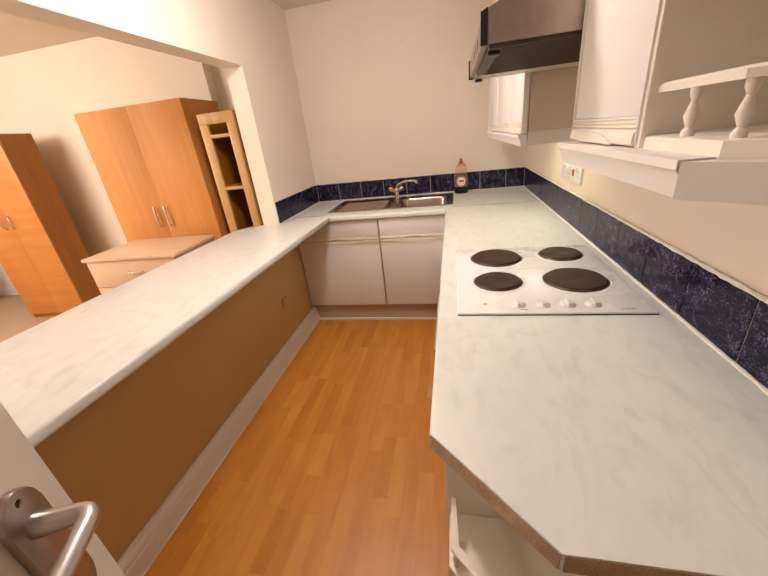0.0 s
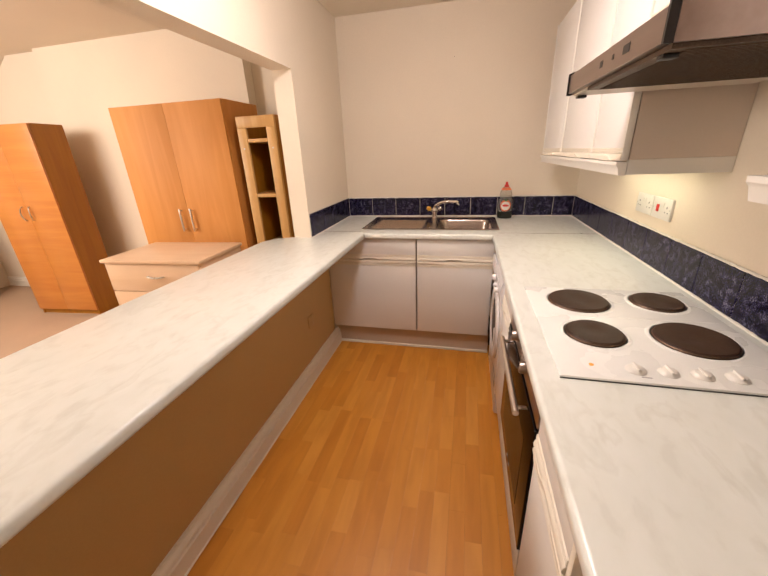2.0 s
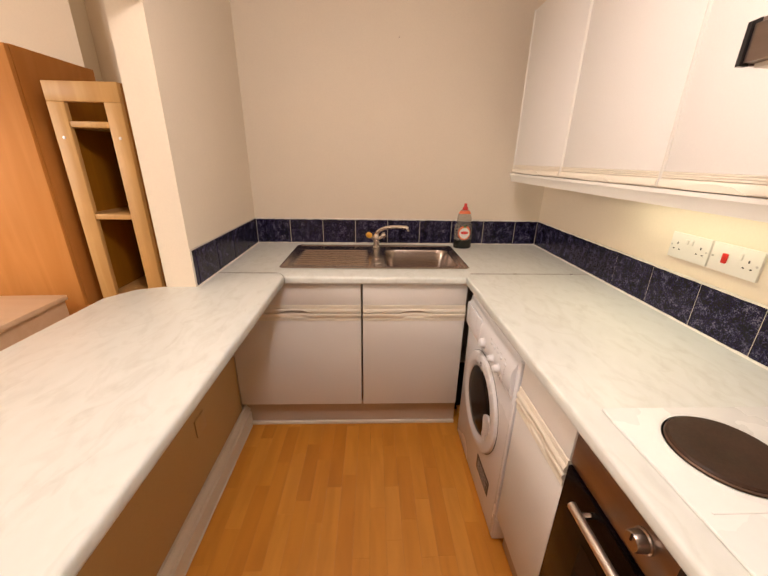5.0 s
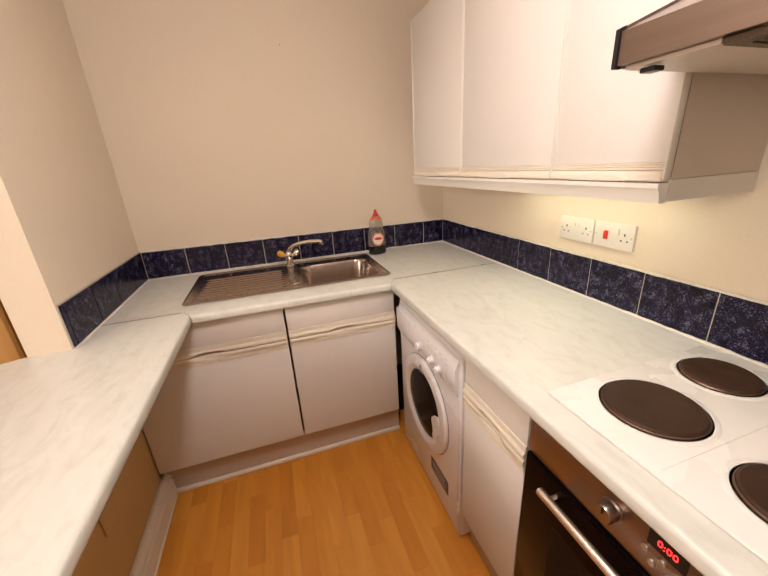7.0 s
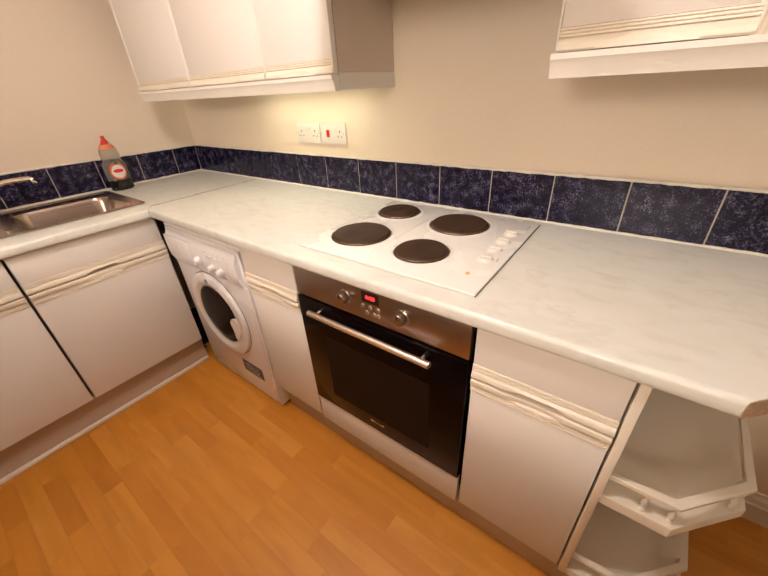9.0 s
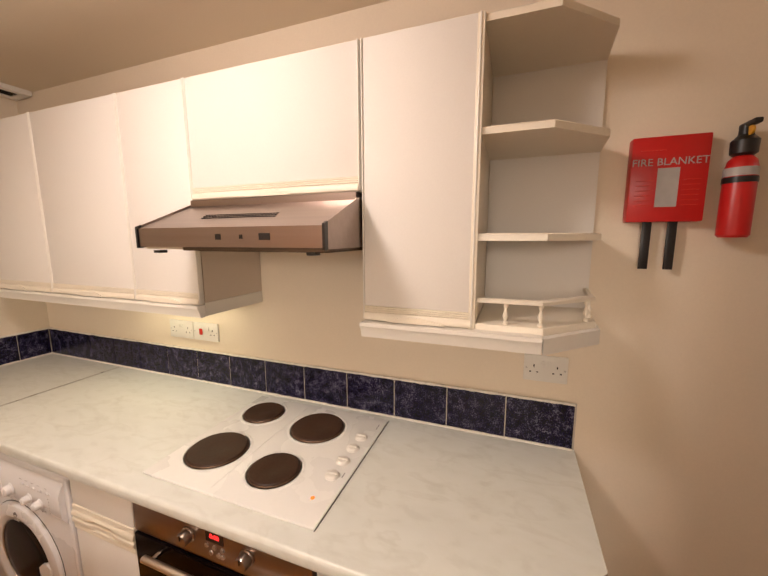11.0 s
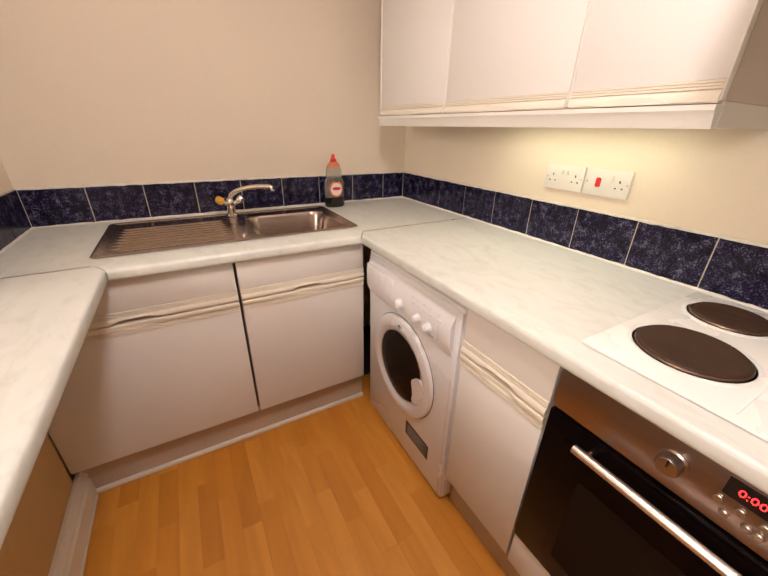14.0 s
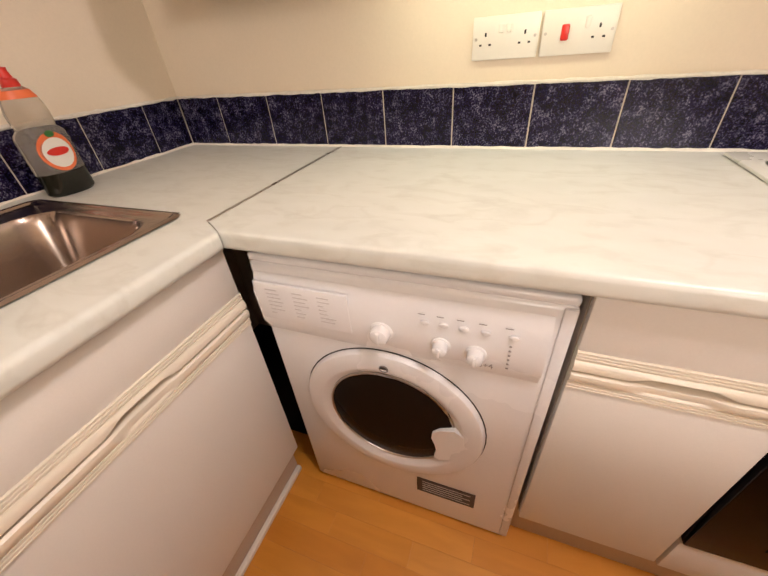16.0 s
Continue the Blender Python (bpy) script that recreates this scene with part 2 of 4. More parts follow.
YELLOW = material("yellow_plastic", (0.75, 0.38, 0.03), 0.4)


# ---- building helpers ----
def box(bm, x0, x1, y0, y1, z0, z1, r=0.0, seg=2, turn=None):
    vs = [bm.verts.new((x, y, z)) for x in (x0, x1) for y in (y0, y1) for z in (z0, z1)]
    fs = [bm.faces.new([vs[i] for i in q]) for q in ((0, 1, 3, 2), (4, 6, 7, 5), (0, 4, 5, 1), (2, 3, 7, 6), (0, 2, 6, 4), (1, 5, 7, 3))]
    if r:
        out = bmesh.ops.bevel(bm, geom=list({e for f in fs for e in f.edges}), offset=r, segments=seg, affect="EDGES", profile=0.5)
        vs = list({v for f in out["faces"] for v in f.verts} | {v for v in vs if v.is_valid})
    if turn is not None:
        bmesh.ops.transform(bm, matrix=turn, verts=[v for v in vs if v.is_valid])
    return bm


def boxes(*rows, r=0.0):
    bm = bmesh.new()
    for row in rows:
        box(bm, *row, r=r)
    return bm


def prism(bm, pts, z0, z1, axis="z", r=0.0, seg=2, which=None):
    """A flat outline (anticlockwise) drawn out along an axis."""
    def at(p, h):
        return {"z": (p[0], p[1], h), "x": (h, p[0], p[1]), "y": (p[0], h, p[1])}[axis]
    low, high = [bm.verts.new(at(p, z0)) for p in pts], [bm.verts.new(at(p, z1)) for p in pts]
    n = len(pts)
    top = bm.faces.new(high)
    bm.faces.new(low[::-1])
    for i in range(n):
        bm.faces.new((low[i], low[(i + 1) % n], high[(i + 1) % n], high[i]))
    if r:
        es = [bm.edges.get((high[i], high[(i + 1) % n])) for i in range(n) if which is None or i in which]
        es += [bm.edges.get((low[i], low[(i + 1) % n])) for i in range(n) if which is not None and i in which]
        bmesh.ops.bevel(bm, geom=es, offset=r, segments=seg, affect="EDGES", profile=0.5)
    return bm


def lathe(bm, profile, centre, axis="z", n=28, squash=(1, 1)):
    """Turns (radius, height) pairs round an axis through centre."""
    rings = []
    for r, h in profile:
        ring = []
        for k in range(n):
            a = 2 * math.pi * k / n
            u, v = r * math.cos(a) * squash[0], r * math.sin(a) * squash[1]
            d = {"z": (u, v, h), "x": (h, u, v), "y": (v, h, u)}[axis]
            ring.append(bm.verts.new([c + e for c, e in zip(centre, d)]))
        rings.append(ring)
    for a, b in zip(rings, rings[1:]):
        for k in range(n):
            bm.faces.new((a[k], a[(k + 1) % n], b[(k + 1) % n], b[k]))
    if profile[0][0] > 1e-6:
        bm.faces.new(rings[0][::-1])
    if profile[-1][0] > 1e-6:
        bm.faces.new(rings[-1])
    bmesh.ops.remove_doubles(bm, verts=bm.verts, dist=1e-6)
    return bm


def tube(bm, pts, radius, n=12, squash=1.0):
    """A round bar through points; radius may be one number or one for each point."""
    pts = [Vector(p) for p in pts]
    rad = radius if isinstance(radius, (list, tuple)) else [radius] * len(pts)
    rings = []
    for i, p in enumerate(pts):
        d = (pts[min(i + 1, len(pts) - 1)] - pts[max(i - 1, 0)]).normalized()
        side = d.cross(Vector((0, 0, 1)) if abs(d.z) < 0.9 else Vector((0, 1, 0))).normalized()
        up = side.cross(d)
        rings.append([bm.verts.new(p + rad[i] * (math.cos(2 * math.pi * k / n) * side + squash * math.sin(2 * math.pi * k / n) * up)) for k in range(n)])
    for a, b in zip(rings, rings[1:]):
        for k in range(n):
            bm.faces.new((a[k], a[(k + 1) % n], b[(k + 1) % n], b[k]))
    bm.faces.new(rings[0][::-1])
    bm.faces.new(rings[-1])
    return bm


def curve_pts(a, b, c, n=10):
    a, b, c = Vector(a), Vector(b), Vector(c)
    return [(1 - t) ** 2 * a + 2 * t * (1 - t) * b + t * t * c for t in [k / n for k in range(n + 1)]]


def finish(bm, name, mat, smooth=False):
    bmesh.ops.recalc_face_normals(bm, faces=bm.faces)
    me = bpy.data.meshes.new(name)
    bm.to_mesh(me)
    bm.free()
    me.materials.append(mat)
    if smooth:
        me.shade_smooth()
        me.set_sharp_from_angle(angle=radians(35))
    return me


BASE = {}


def thing(name, place, label, category, group=""):
    ob = new(name)
    ob.empty_display_size = 0.1
    ob.location = place
    BASE[ob] = Vector(place)
    return tagged(ob, label, category, group)


def part(name, bm, mat, parent, label="", smooth=True):
    """One mesh under a thing or a part; the mesh is drawn in world places."""
    base = BASE[parent]
    bmesh.ops.translate(bm, vec=-base, verts=bm.verts)
    ob = new(name, finish(bm, name, mat, smooth))
    ob.parent = parent
    BASE[ob] = base
    return tagged(ob, label)


def solo(name, bm, mat, place, label, category, group="", kind="", smooth=True):
    bmesh.ops.translate(bm, vec=-Vector(place), verts=bm.verts)
    ob = new(name, finish(bm, name, mat, smooth))
    ob.location = place
    BASE[ob] = Vector(place)
    return tagged(ob, label, category, group, kind)


def setting(name, bm, mat, label="", category="", smooth=False):
    ob = new(name, finish(bm, name, mat, smooth))
    BASE[ob] = Vector((0, 0, 0))
    return tagged(ob, label, category, kind="structure")


def words(name, text, size, m, mat, parent, extrude=0.0003, align="CENTER"):
    """Raised lettering as a mesh, laid by the pose m."""
    cu = bpy.data.curves.new(name, "FONT")
    cu.body, cu.size, cu.extrude, cu.align_x, cu.align_y, cu.resolution_u = text, size, extrude, align, "CENTER", 2
    tmp = bpy.data.objects.new(name, cu)
    me = bpy.data.meshes.new_from_object(tmp)
    bpy.data.objects.remove(tmp)
    me.transform(Matrix.Translation(-BASE[parent]) @ m)
    me.materials.clear()
    me.materials.append(mat)
    ob = new(name, me)
    ob.parent = parent
    BASE[ob] = BASE[parent]
    return ob


# ---- plan ----
WX, BY, LX = 0.628, 0.685, -1.172      # right wall, back wall, left wall of the kitchen
CEILZ = 2.342
BEDZ = 2.42                              # bedroom ceiling
TOP = 0.90                              # worktop height
OPEN_Y, OPEN_Z = -0.135, 1.872          # hatch: far jamb and head
SOUTH = -2.80

# ---- large structure ----
setting("floor", boxes((LX - 0.12, WX + 0.15, SOUTH - 1.5, BY + 0.15, -0.12, -0.004)), DARK, "floor base below the laminate strips", "floor")
setting("floor_bedroom", boxes((-6.3, LX - 0.12, -4.45, 1.45, -0.12, 0.0)), CARPET, "beige short pile carpet in the bedroom", "carpet")
setting("ceiling", boxes((LX, WX + 0.15, -4.6, 1.6, CEILZ, CEILZ + 0.1)), CEIL, "white painted plaster ceiling", "ceiling")
setting("ceiling_bedroom", boxes((-6.3, LX, -4.6, 1.6, BEDZ, BEDZ + 0.1)), CEIL, "white painted bedroom ceiling", "ceiling")
wall_n = setting("wall_north", boxes((LX, WX + 0.15, BY, BY + 0.15, 0, CEILZ), ), PAINT, "cream painted wall behind the sink", "wall")
wall_e = setting("wall_east", boxes((WX, WX + 0.15, -4.45, BY, 0, CEILZ)), PAINT, "cream painted wall behind the hob", "wall")
wall_w = setting("wall_west", boxes((LX - 0.12, LX, OPEN_Y, 0.80, 0, BEDZ), (LX - 0.12, LX, -2.45, OPEN_Y, OPEN_Z, BEDZ), (LX - 0.12, LX, -4.45, -2.45, 0, BEDZ)), PAINT,
                 "cream painted wall with a wide serving hatch above the breakfast bar", "wall")
setting("wall_dwarf", boxes((LX - 0.12, -1.140, -2.45, OPEN_Y, 0, 0.858), (LX + 0.001, -1.140, OPEN_Y, 0.03, 0, 0.858)), DWARF, "low taupe painted wall under the breakfast bar", "wall")
setting("wall_south", boxes((LX, -0.115, SOUTH - 0.12, SOUTH, 0, CEILZ), (0.59, WX, SOUTH - 0.12, SOUTH, 0, CEILZ), (-0.115, 0.59, SOUTH - 0.12, SOUTH, 2.03, CEILZ)), PAINT, "", "wall")
setting("wall_hall", boxes((LX, WX, -4.45, -4.3, 0, CEILZ)), PAINT, "", "wall")
for row in ((-4.1, -1.98, BY, BY + 0.12), (-1.98, LX, 0.80, 0.92), (-6.05, -4.1, 0.75, 0.87),
            (-6.05, -5.9, -4.45, 0.75), (-5.9, LX - 0.12, -4.45, -4.33)):
    setting("wall_bedroom", boxes((*row, 0, BEDZ)), PAINT, "cream painted bedroom wall", "wall")


def skirting(name, a, b, h=0.118, d=0.020, mat=GLOSS):
    """Moulded skirting from a to b, with its back to the left of the way."""
    bm = bmesh.new()
    a, b = Vector((*a, 0)), Vector((*b, 0))
    way = (b - a).normalized()
    out = Vector((-way.y, way.x, 0))
    prof = [(0, 0), (d, 0), (d, h * 0.62), (d * 0.72, h * 0.65), (d * 0.72, h * 0.72), (d * 0.95, h * 0.76), (d * 0.85, h * 0.84), (d * 0.45, h * 0.92), (d * 0.35, h), (0, h)]
    ends = [[bm.verts.new(p + out * u + Vector((0, 0, v))) for u, v in prof] for p in (a, b)]
    n = len(prof)
    for i in range(n):
        bm.faces.new((ends[0][i], ends[0][(i + 1) % n], ends[1][(i + 1) % n], ends[1][i]))
    bm.faces.new(ends[0])
    bm.faces.new(ends[1][::-1])
    return setting(name, bm, mat, "cream gloss moulded skirting board", "skirting board")


skirting("baseboard_west", (-1.140, 0.075), (-1.140, -2.45), 0.125, 0.030)
setting("trim_skirting_seal", tube(bmesh.new(), [(-1.1075, 0.055 - 0.1 * k, 0.0015) for k in range(26)], [0.0035 + 0.0008 * math.sin(2.3 * k) for k in range(26)], 8), GLOSS, "thin white sealant line along the skirting", "sealant", True)
skirting("baseboard_east", (WX, SOUTH), (WX, -2.11))
skirting("baseboard_bedroom", (-1.98 , BY), (-4.1, BY))
skirting("baseboard_alcove", (-4.1, 0.75), (-5.9, 0.75))
setting("ceiling_slope", prism(bmesh.new(), [(-4.52, BEDZ + 0.02), (-5.95, 1.36), (-5.95, BEDZ + 0.02)], -4.4, 0.80, "y"), CEIL, "sloping attic part of the bedroom ceiling", "ceiling")

# ---- worktops ----


def worktop(name, pts, rounded, label, z1=TOP, worn=()):
    mid = [sum(p[k] for p in pts) / len(pts) for k in (0, 1)]
    w = thing(name, (*mid, z1 - 0.038), label, "worktop")
    part("top_surface", prism(bmesh.new(), pts, z1 - 0.038, z1, r=0.011, seg=3, which=rounded), MARBLE, w)
    for p, q in worn:
        p, q = Vector((*p, z1 - 0.036)), Vector((*q, z1 - 0.036))
        way = (q - p).normalized()
        out = Vector((way.y, -way.x, 0)) * 0.0015
        low = [p + way * 0.003, q - way * 0.002, q - way * 0.002 + out, p + way * 0.003 + out]
        bm = bmesh.new()
        lo, hi = [bm.verts.new(v) for v in low], [bm.verts.new(v + Vector((0, 0, 0.033))) for v in low]
        for k in range(4):
            bm.faces.new((lo[k], lo[(k + 1) % 4], hi[(k + 1) % 4], hi[k]))
        bm.faces.new(lo[::-1]), bm.faces.new(hi)
        part("end_edge", bm, CHIP, w, "bare worn chipboard edge")
    return w


JY = 0.055
worktop("worktop", [(0.006, -1.915), (0.186, -2.095), (WX - 0.001, -2.098), (WX - 0.001, JY), (0.034, JY), (0.0, 0.0)], [5],
        "white marble effect worktop with a worn chamfered end",
        worn=(((0.006, -1.915), (0.186, -2.095)), ((0.186, -2.095), (WX - 0.001, -2.098))))
worktop("worktop", [(-0.845, -2.44), (-0.842, 0.0), (-0.875, JY - 0.002), (LX + 0.001, JY - 0.002), (LX + 0.001, OPEN_Y - 0.001), (-1.33, OPEN_Y - 0.001), (-1.40, -0.165), (-1.465, -0.26), (-1.475, -2.44)], [0, 5, 6, 7],
        "white marble effect laminate breakfast bar on a low wall")
# the sink worktop is built round the cut-out for the sink
SX0, SX1, SY0, SY1 = -0.90, 0.052, 0.128, 0.618


def sink_worktop():
    bm = bmesh.new()
    a, b, c, d = SX0 + 0.02, SX1 - 0.02, SY0 + 0.02, SY1 - 0.02
    prism(bm, [(-0.84, 0.0), (-0.002, 0.0), (0.032, JY + 0.002), (b, c), (a, c), (-0.873, JY + 0.002)], TOP - 0.038, TOP, r=0.011, seg=3, which=[0])
    prism(bm, [(-0.873, JY + 0.002), (a, c), (a, d), (LX + 0.001, BY - 0.001), (LX + 0.001, JY + 0.002)], TOP - 0.038, TOP)
    prism(bm, [(0.032, JY + 0.002), (WX - 0.001, JY + 0.002), (WX - 0.001, BY - 0.001), (b, d), (b, c)], TOP - 0.038, TOP)
    prism(bm, [(a, d), (b, d), (WX - 0.001, BY - 0.001), (LX + 0.001, BY - 0.001)], TOP - 0.038, TOP)
    solo("worktop", bm, MARBLE, (-0.4, 0.35, TOP - 0.038), "white marble effect laminate worktop holding the sink", "worktop")


sink_worktop()
for nm, seg in (("joint_strip_right", (0.034, WX, JY)), ("joint_strip_left", (LX, -0.875, JY))):
    setting(nm, boxes((seg[0], seg[1] - 0.01, seg[2] - 0.003, seg[2] + 0.005, TOP - 0.01, TOP + 0.0012)), NICKEL, "thin metal joint strip between worktops", "trim")
# ---- kitchen units ----


def fascia(name, parent, a, b, z0, z1, front, facing, label, rail="none", scoop=True):
    """A unit door or drawer front between a and b along the wall. facing 'x': looks to -x, 'y': looks to -y. rail: moulded grip at its top or bottom."""
    def bx(bm, u0, u1, d0, d1, h0, h1, r=0.0):
        if facing == "x":
            box(bm, front + d0, front + d1, u0, u1, h0, h1, r)
        else:
            box(bm, u0, u1, front + d0, front + d1, h0, h1, r)
    R = 0.040
    p0, p1 = (z0 + R, z1) if rail == "bottom" else (z0, z1 - R) if rail == "top" else (z0, z1)
    bm = bmesh.new()
    bx(bm, a, b, 0.0, 0.018, p0, p1, 0.0025)
    door = part(name, bm, DOORM, parent, label)
    if rail != "none":
        r0, r1 = (z0, z0 + R) if rail == "bottom" else (z1 - R, z1)
        bm = bmesh.new()
        mid, half = (a + b) / 2, min(0.070, (b - a) * 0.26)
        # ribs lie next to the panel, a wavy lip at the meeting edge
        flip = rail == "bottom"
        prof = [(0.016, 0.0), (0.0, 0.0), (-0.003, 0.0008), (-0.003, 0.0036), (-0.0005, 0.0050), (-0.003, 0.0064), (-0.003, 0.0092), (-0.0005, 0.0106), (-0.003, 0.0120), (-0.003, 0.0150), (0.001, 0.0166), (-0.003, 0.0180), (-0.006, 0.0225), (-0.0078, 0.030), (-0.0070, R - 0.004), (-0.003, R - 0.0008), (0.016, R)]
        steps = 44
        secs = []
        for k in range(steps + 1):
            u = a + (b - a) * k / steps
            s = min(1.0, max(0.0, 1.9 * (1 - abs(u - mid) / half))) if scoop else 0.0
            s = s * s * (3 - 2 * s)
            sec = []
            for d, h in prof:
                if h > 0.021:
                    d += (0.0005 if flip else 0.006) * s * (1 if d < 0.01 else 0)
                    h -= ((0.012 if flip else 0.001) * s) * (h - 0.021) / (R - 0.021)
                z = r1 - h if flip else r0 + h
                sec.append(bm.verts.new((front + d, u, z) if facing == "x" else (u, front + d, z)))
            secs.append(sec)
        n = len(prof)
        for s0, s1 in zip(secs, secs[1:]):
            for i in range(n):
                bm.faces.new((s0[i], s0[(i + 1) % n], s1[(i + 1) % n], s1[i]))
        bm.faces.new(secs[0])
        bm.faces.new(secs[-1][::-1])
        part("handle_rail", bm, RAIL, door, "cream ribbed grip rail with a finger scoop")
    return door


def base_unit(a, b, facing, front, depth, label, drawer=True):
    """A base cabinet with a drawer front above a door."""
    mid = (a + b) / 2
    place = (front + depth / 2, mid, 0.15) if facing == "x" else (mid, front + depth / 2, 0.15)
    u = thing("base_unit", place, label, "kitchen cabinet", "base units")
    if facing == "x":
        body = boxes((front + 0.02, front + depth, a + 0.001, b - 0.001, 0.15, 0.86))
    else:
        body = boxes((a + 0.001, b - 0.001, front + 0.02, front + depth, 0.15, 0.70), (a + 0.001, b - 0.001, front + 0.02, front + 0.06, 0.70, 0.86))
    part("body", body, CARCASS, u)
    fascia("drawer_front", u, a + 0.002, b - 0.002, 0.706, 0.856, front, facing, "white drawer front above a cream grip rail", "bottom")
    fascia("door", u, a + 0.002, b - 0.002, 0.162, 0.7035, front, facing, "plain white closed cupboard door", "top")
    return u


base_unit(-1.138, -0.492, "y", 0.030, 0.60, "closed white double-fronted base unit under the draining board")
base_unit(-0.486, 0.022, "y", 0.030, 0.60, "closed white base unit under the sink bowl")
base_unit(-0.896, -0.606, "x", 0.030, 0.55, "narrow closed white base unit between the washing machine and the oven")
base_unit(-1.797, -1.502, "x", 0.030, 0.55, "narrow closed white base unit beside the oven")

setting("plinth_north", boxes((-1.138, 0.03, 0.075, 0.09, 0, 0.148)), PLINTHM, "taupe plinth below the sink units", "plinth")
setting("plinth_east", boxes((0.075, 0.09, -2.0, -0.606, 0, 0.148), ), PLINTHM, "taupe plinth below the hob units", "plinth")


setting("quadrant_north", boxes((-1.110, 0.03, 0.058, 0.0745, 0, 0.020), r=0.005), GLOSS, "cream quadrant strip at the foot of the plinth", "trim")


def oven():
    o = thing("oven", (0.3, -1.198, 0.15), "built-in single oven with a brushed steel panel and black glass door", "oven")
    y0, y1, f = -1.494, -0.902, 0.030
    part("body", boxes((f + 0.02, 0.58, y0 + 0.005, y1 - 0.005, 0.285, 0.855)), DARK, o)
    panel = part("control_panel", boxes((f - 0.002, f + 0.02, y0, y1, 0.750, 0.852), r=0.002), STEEL, o, "brushed steel control panel")
    door = part("door", boxes((f - 0.006, f + 0.02, y0, y1, 0.285, 0.744), r=0.003), BLACKGLASS, o, "glossy black glass oven door")
    part("window", boxes((f - 0.0068, f - 0.005, y0 + 0.10, y1 - 0.10, 0.35, 0.62)), SMOKED, door)
    bm = tube(bmesh.new(), [(f - 0.040, y0 + 0.084, 0.722), (f - 0.040, y1 - 0.084, 0.722)], 0.0095, 14)
    part("handle", bm, SATIN, door, "satin steel bar handle")
    for y in (y0 + 0.11, y1 - 0.11):
        part("bracket", tube(bmesh.new(), [(f - 0.040, y, 0.722), (f - 0.004, y, 0.722)], 0.007, 10), CHROME, door)
    for y in (-1.309, -1.116):
        k = part("knob", lathe(bmesh.new(), [(0.022, 0.0), (0.022, -0.003), (0.0185, -0.005), (0.0175, -0.022), (0.0155, -0.025), (0, -0.025)], (f - 0.002, y, 0.806), "x"), KNOBM, o, "round satin metal control knob")
        part("marker", boxes((f - 0.0295, f - 0.0275, y - 0.0015, y + 0.0015, 0.809, 0.823)), BLACK, k)
    disp = part("display", boxes((f - 0.0035, f - 0.0015, -1.236, -1.178, 0.811, 0.845)), BLACK, o, "black clock display with red digits")
    words("digits", "0:00", 0.0185, Matrix.Translation((f - 0.004, -1.208, 0.828)) @ Euler((radians(90), 0, radians(-90))).to_matrix().to_4x4(), LED, disp)
    for k, (dy, dz) in enumerate(((-0.026, 0.797), (0, 0.797), (0.026, 0.797), (-0.013, 0.778), (0.013, 0.778), (-0.026, 0.778))):
        part("button", lathe(bmesh.new(), [(0.0068, 0), (0.0064, -0.003), (0.005, -0.0038), (0, -0.0034)], (f - 0.002, -1.205 + dy, dz), "x", 14), NICKEL, o)
    part("badge", boxes((f - 0.0066, f - 0.0058, -1.225, -1.17, 0.322, 0.329)), NICKEL, door)
    part("lower_panel", boxes((f, f + 0.018, y0, y1, 0.152, 0.278), r=0.002), DOORM, o, "white panel under the oven door")


oven()


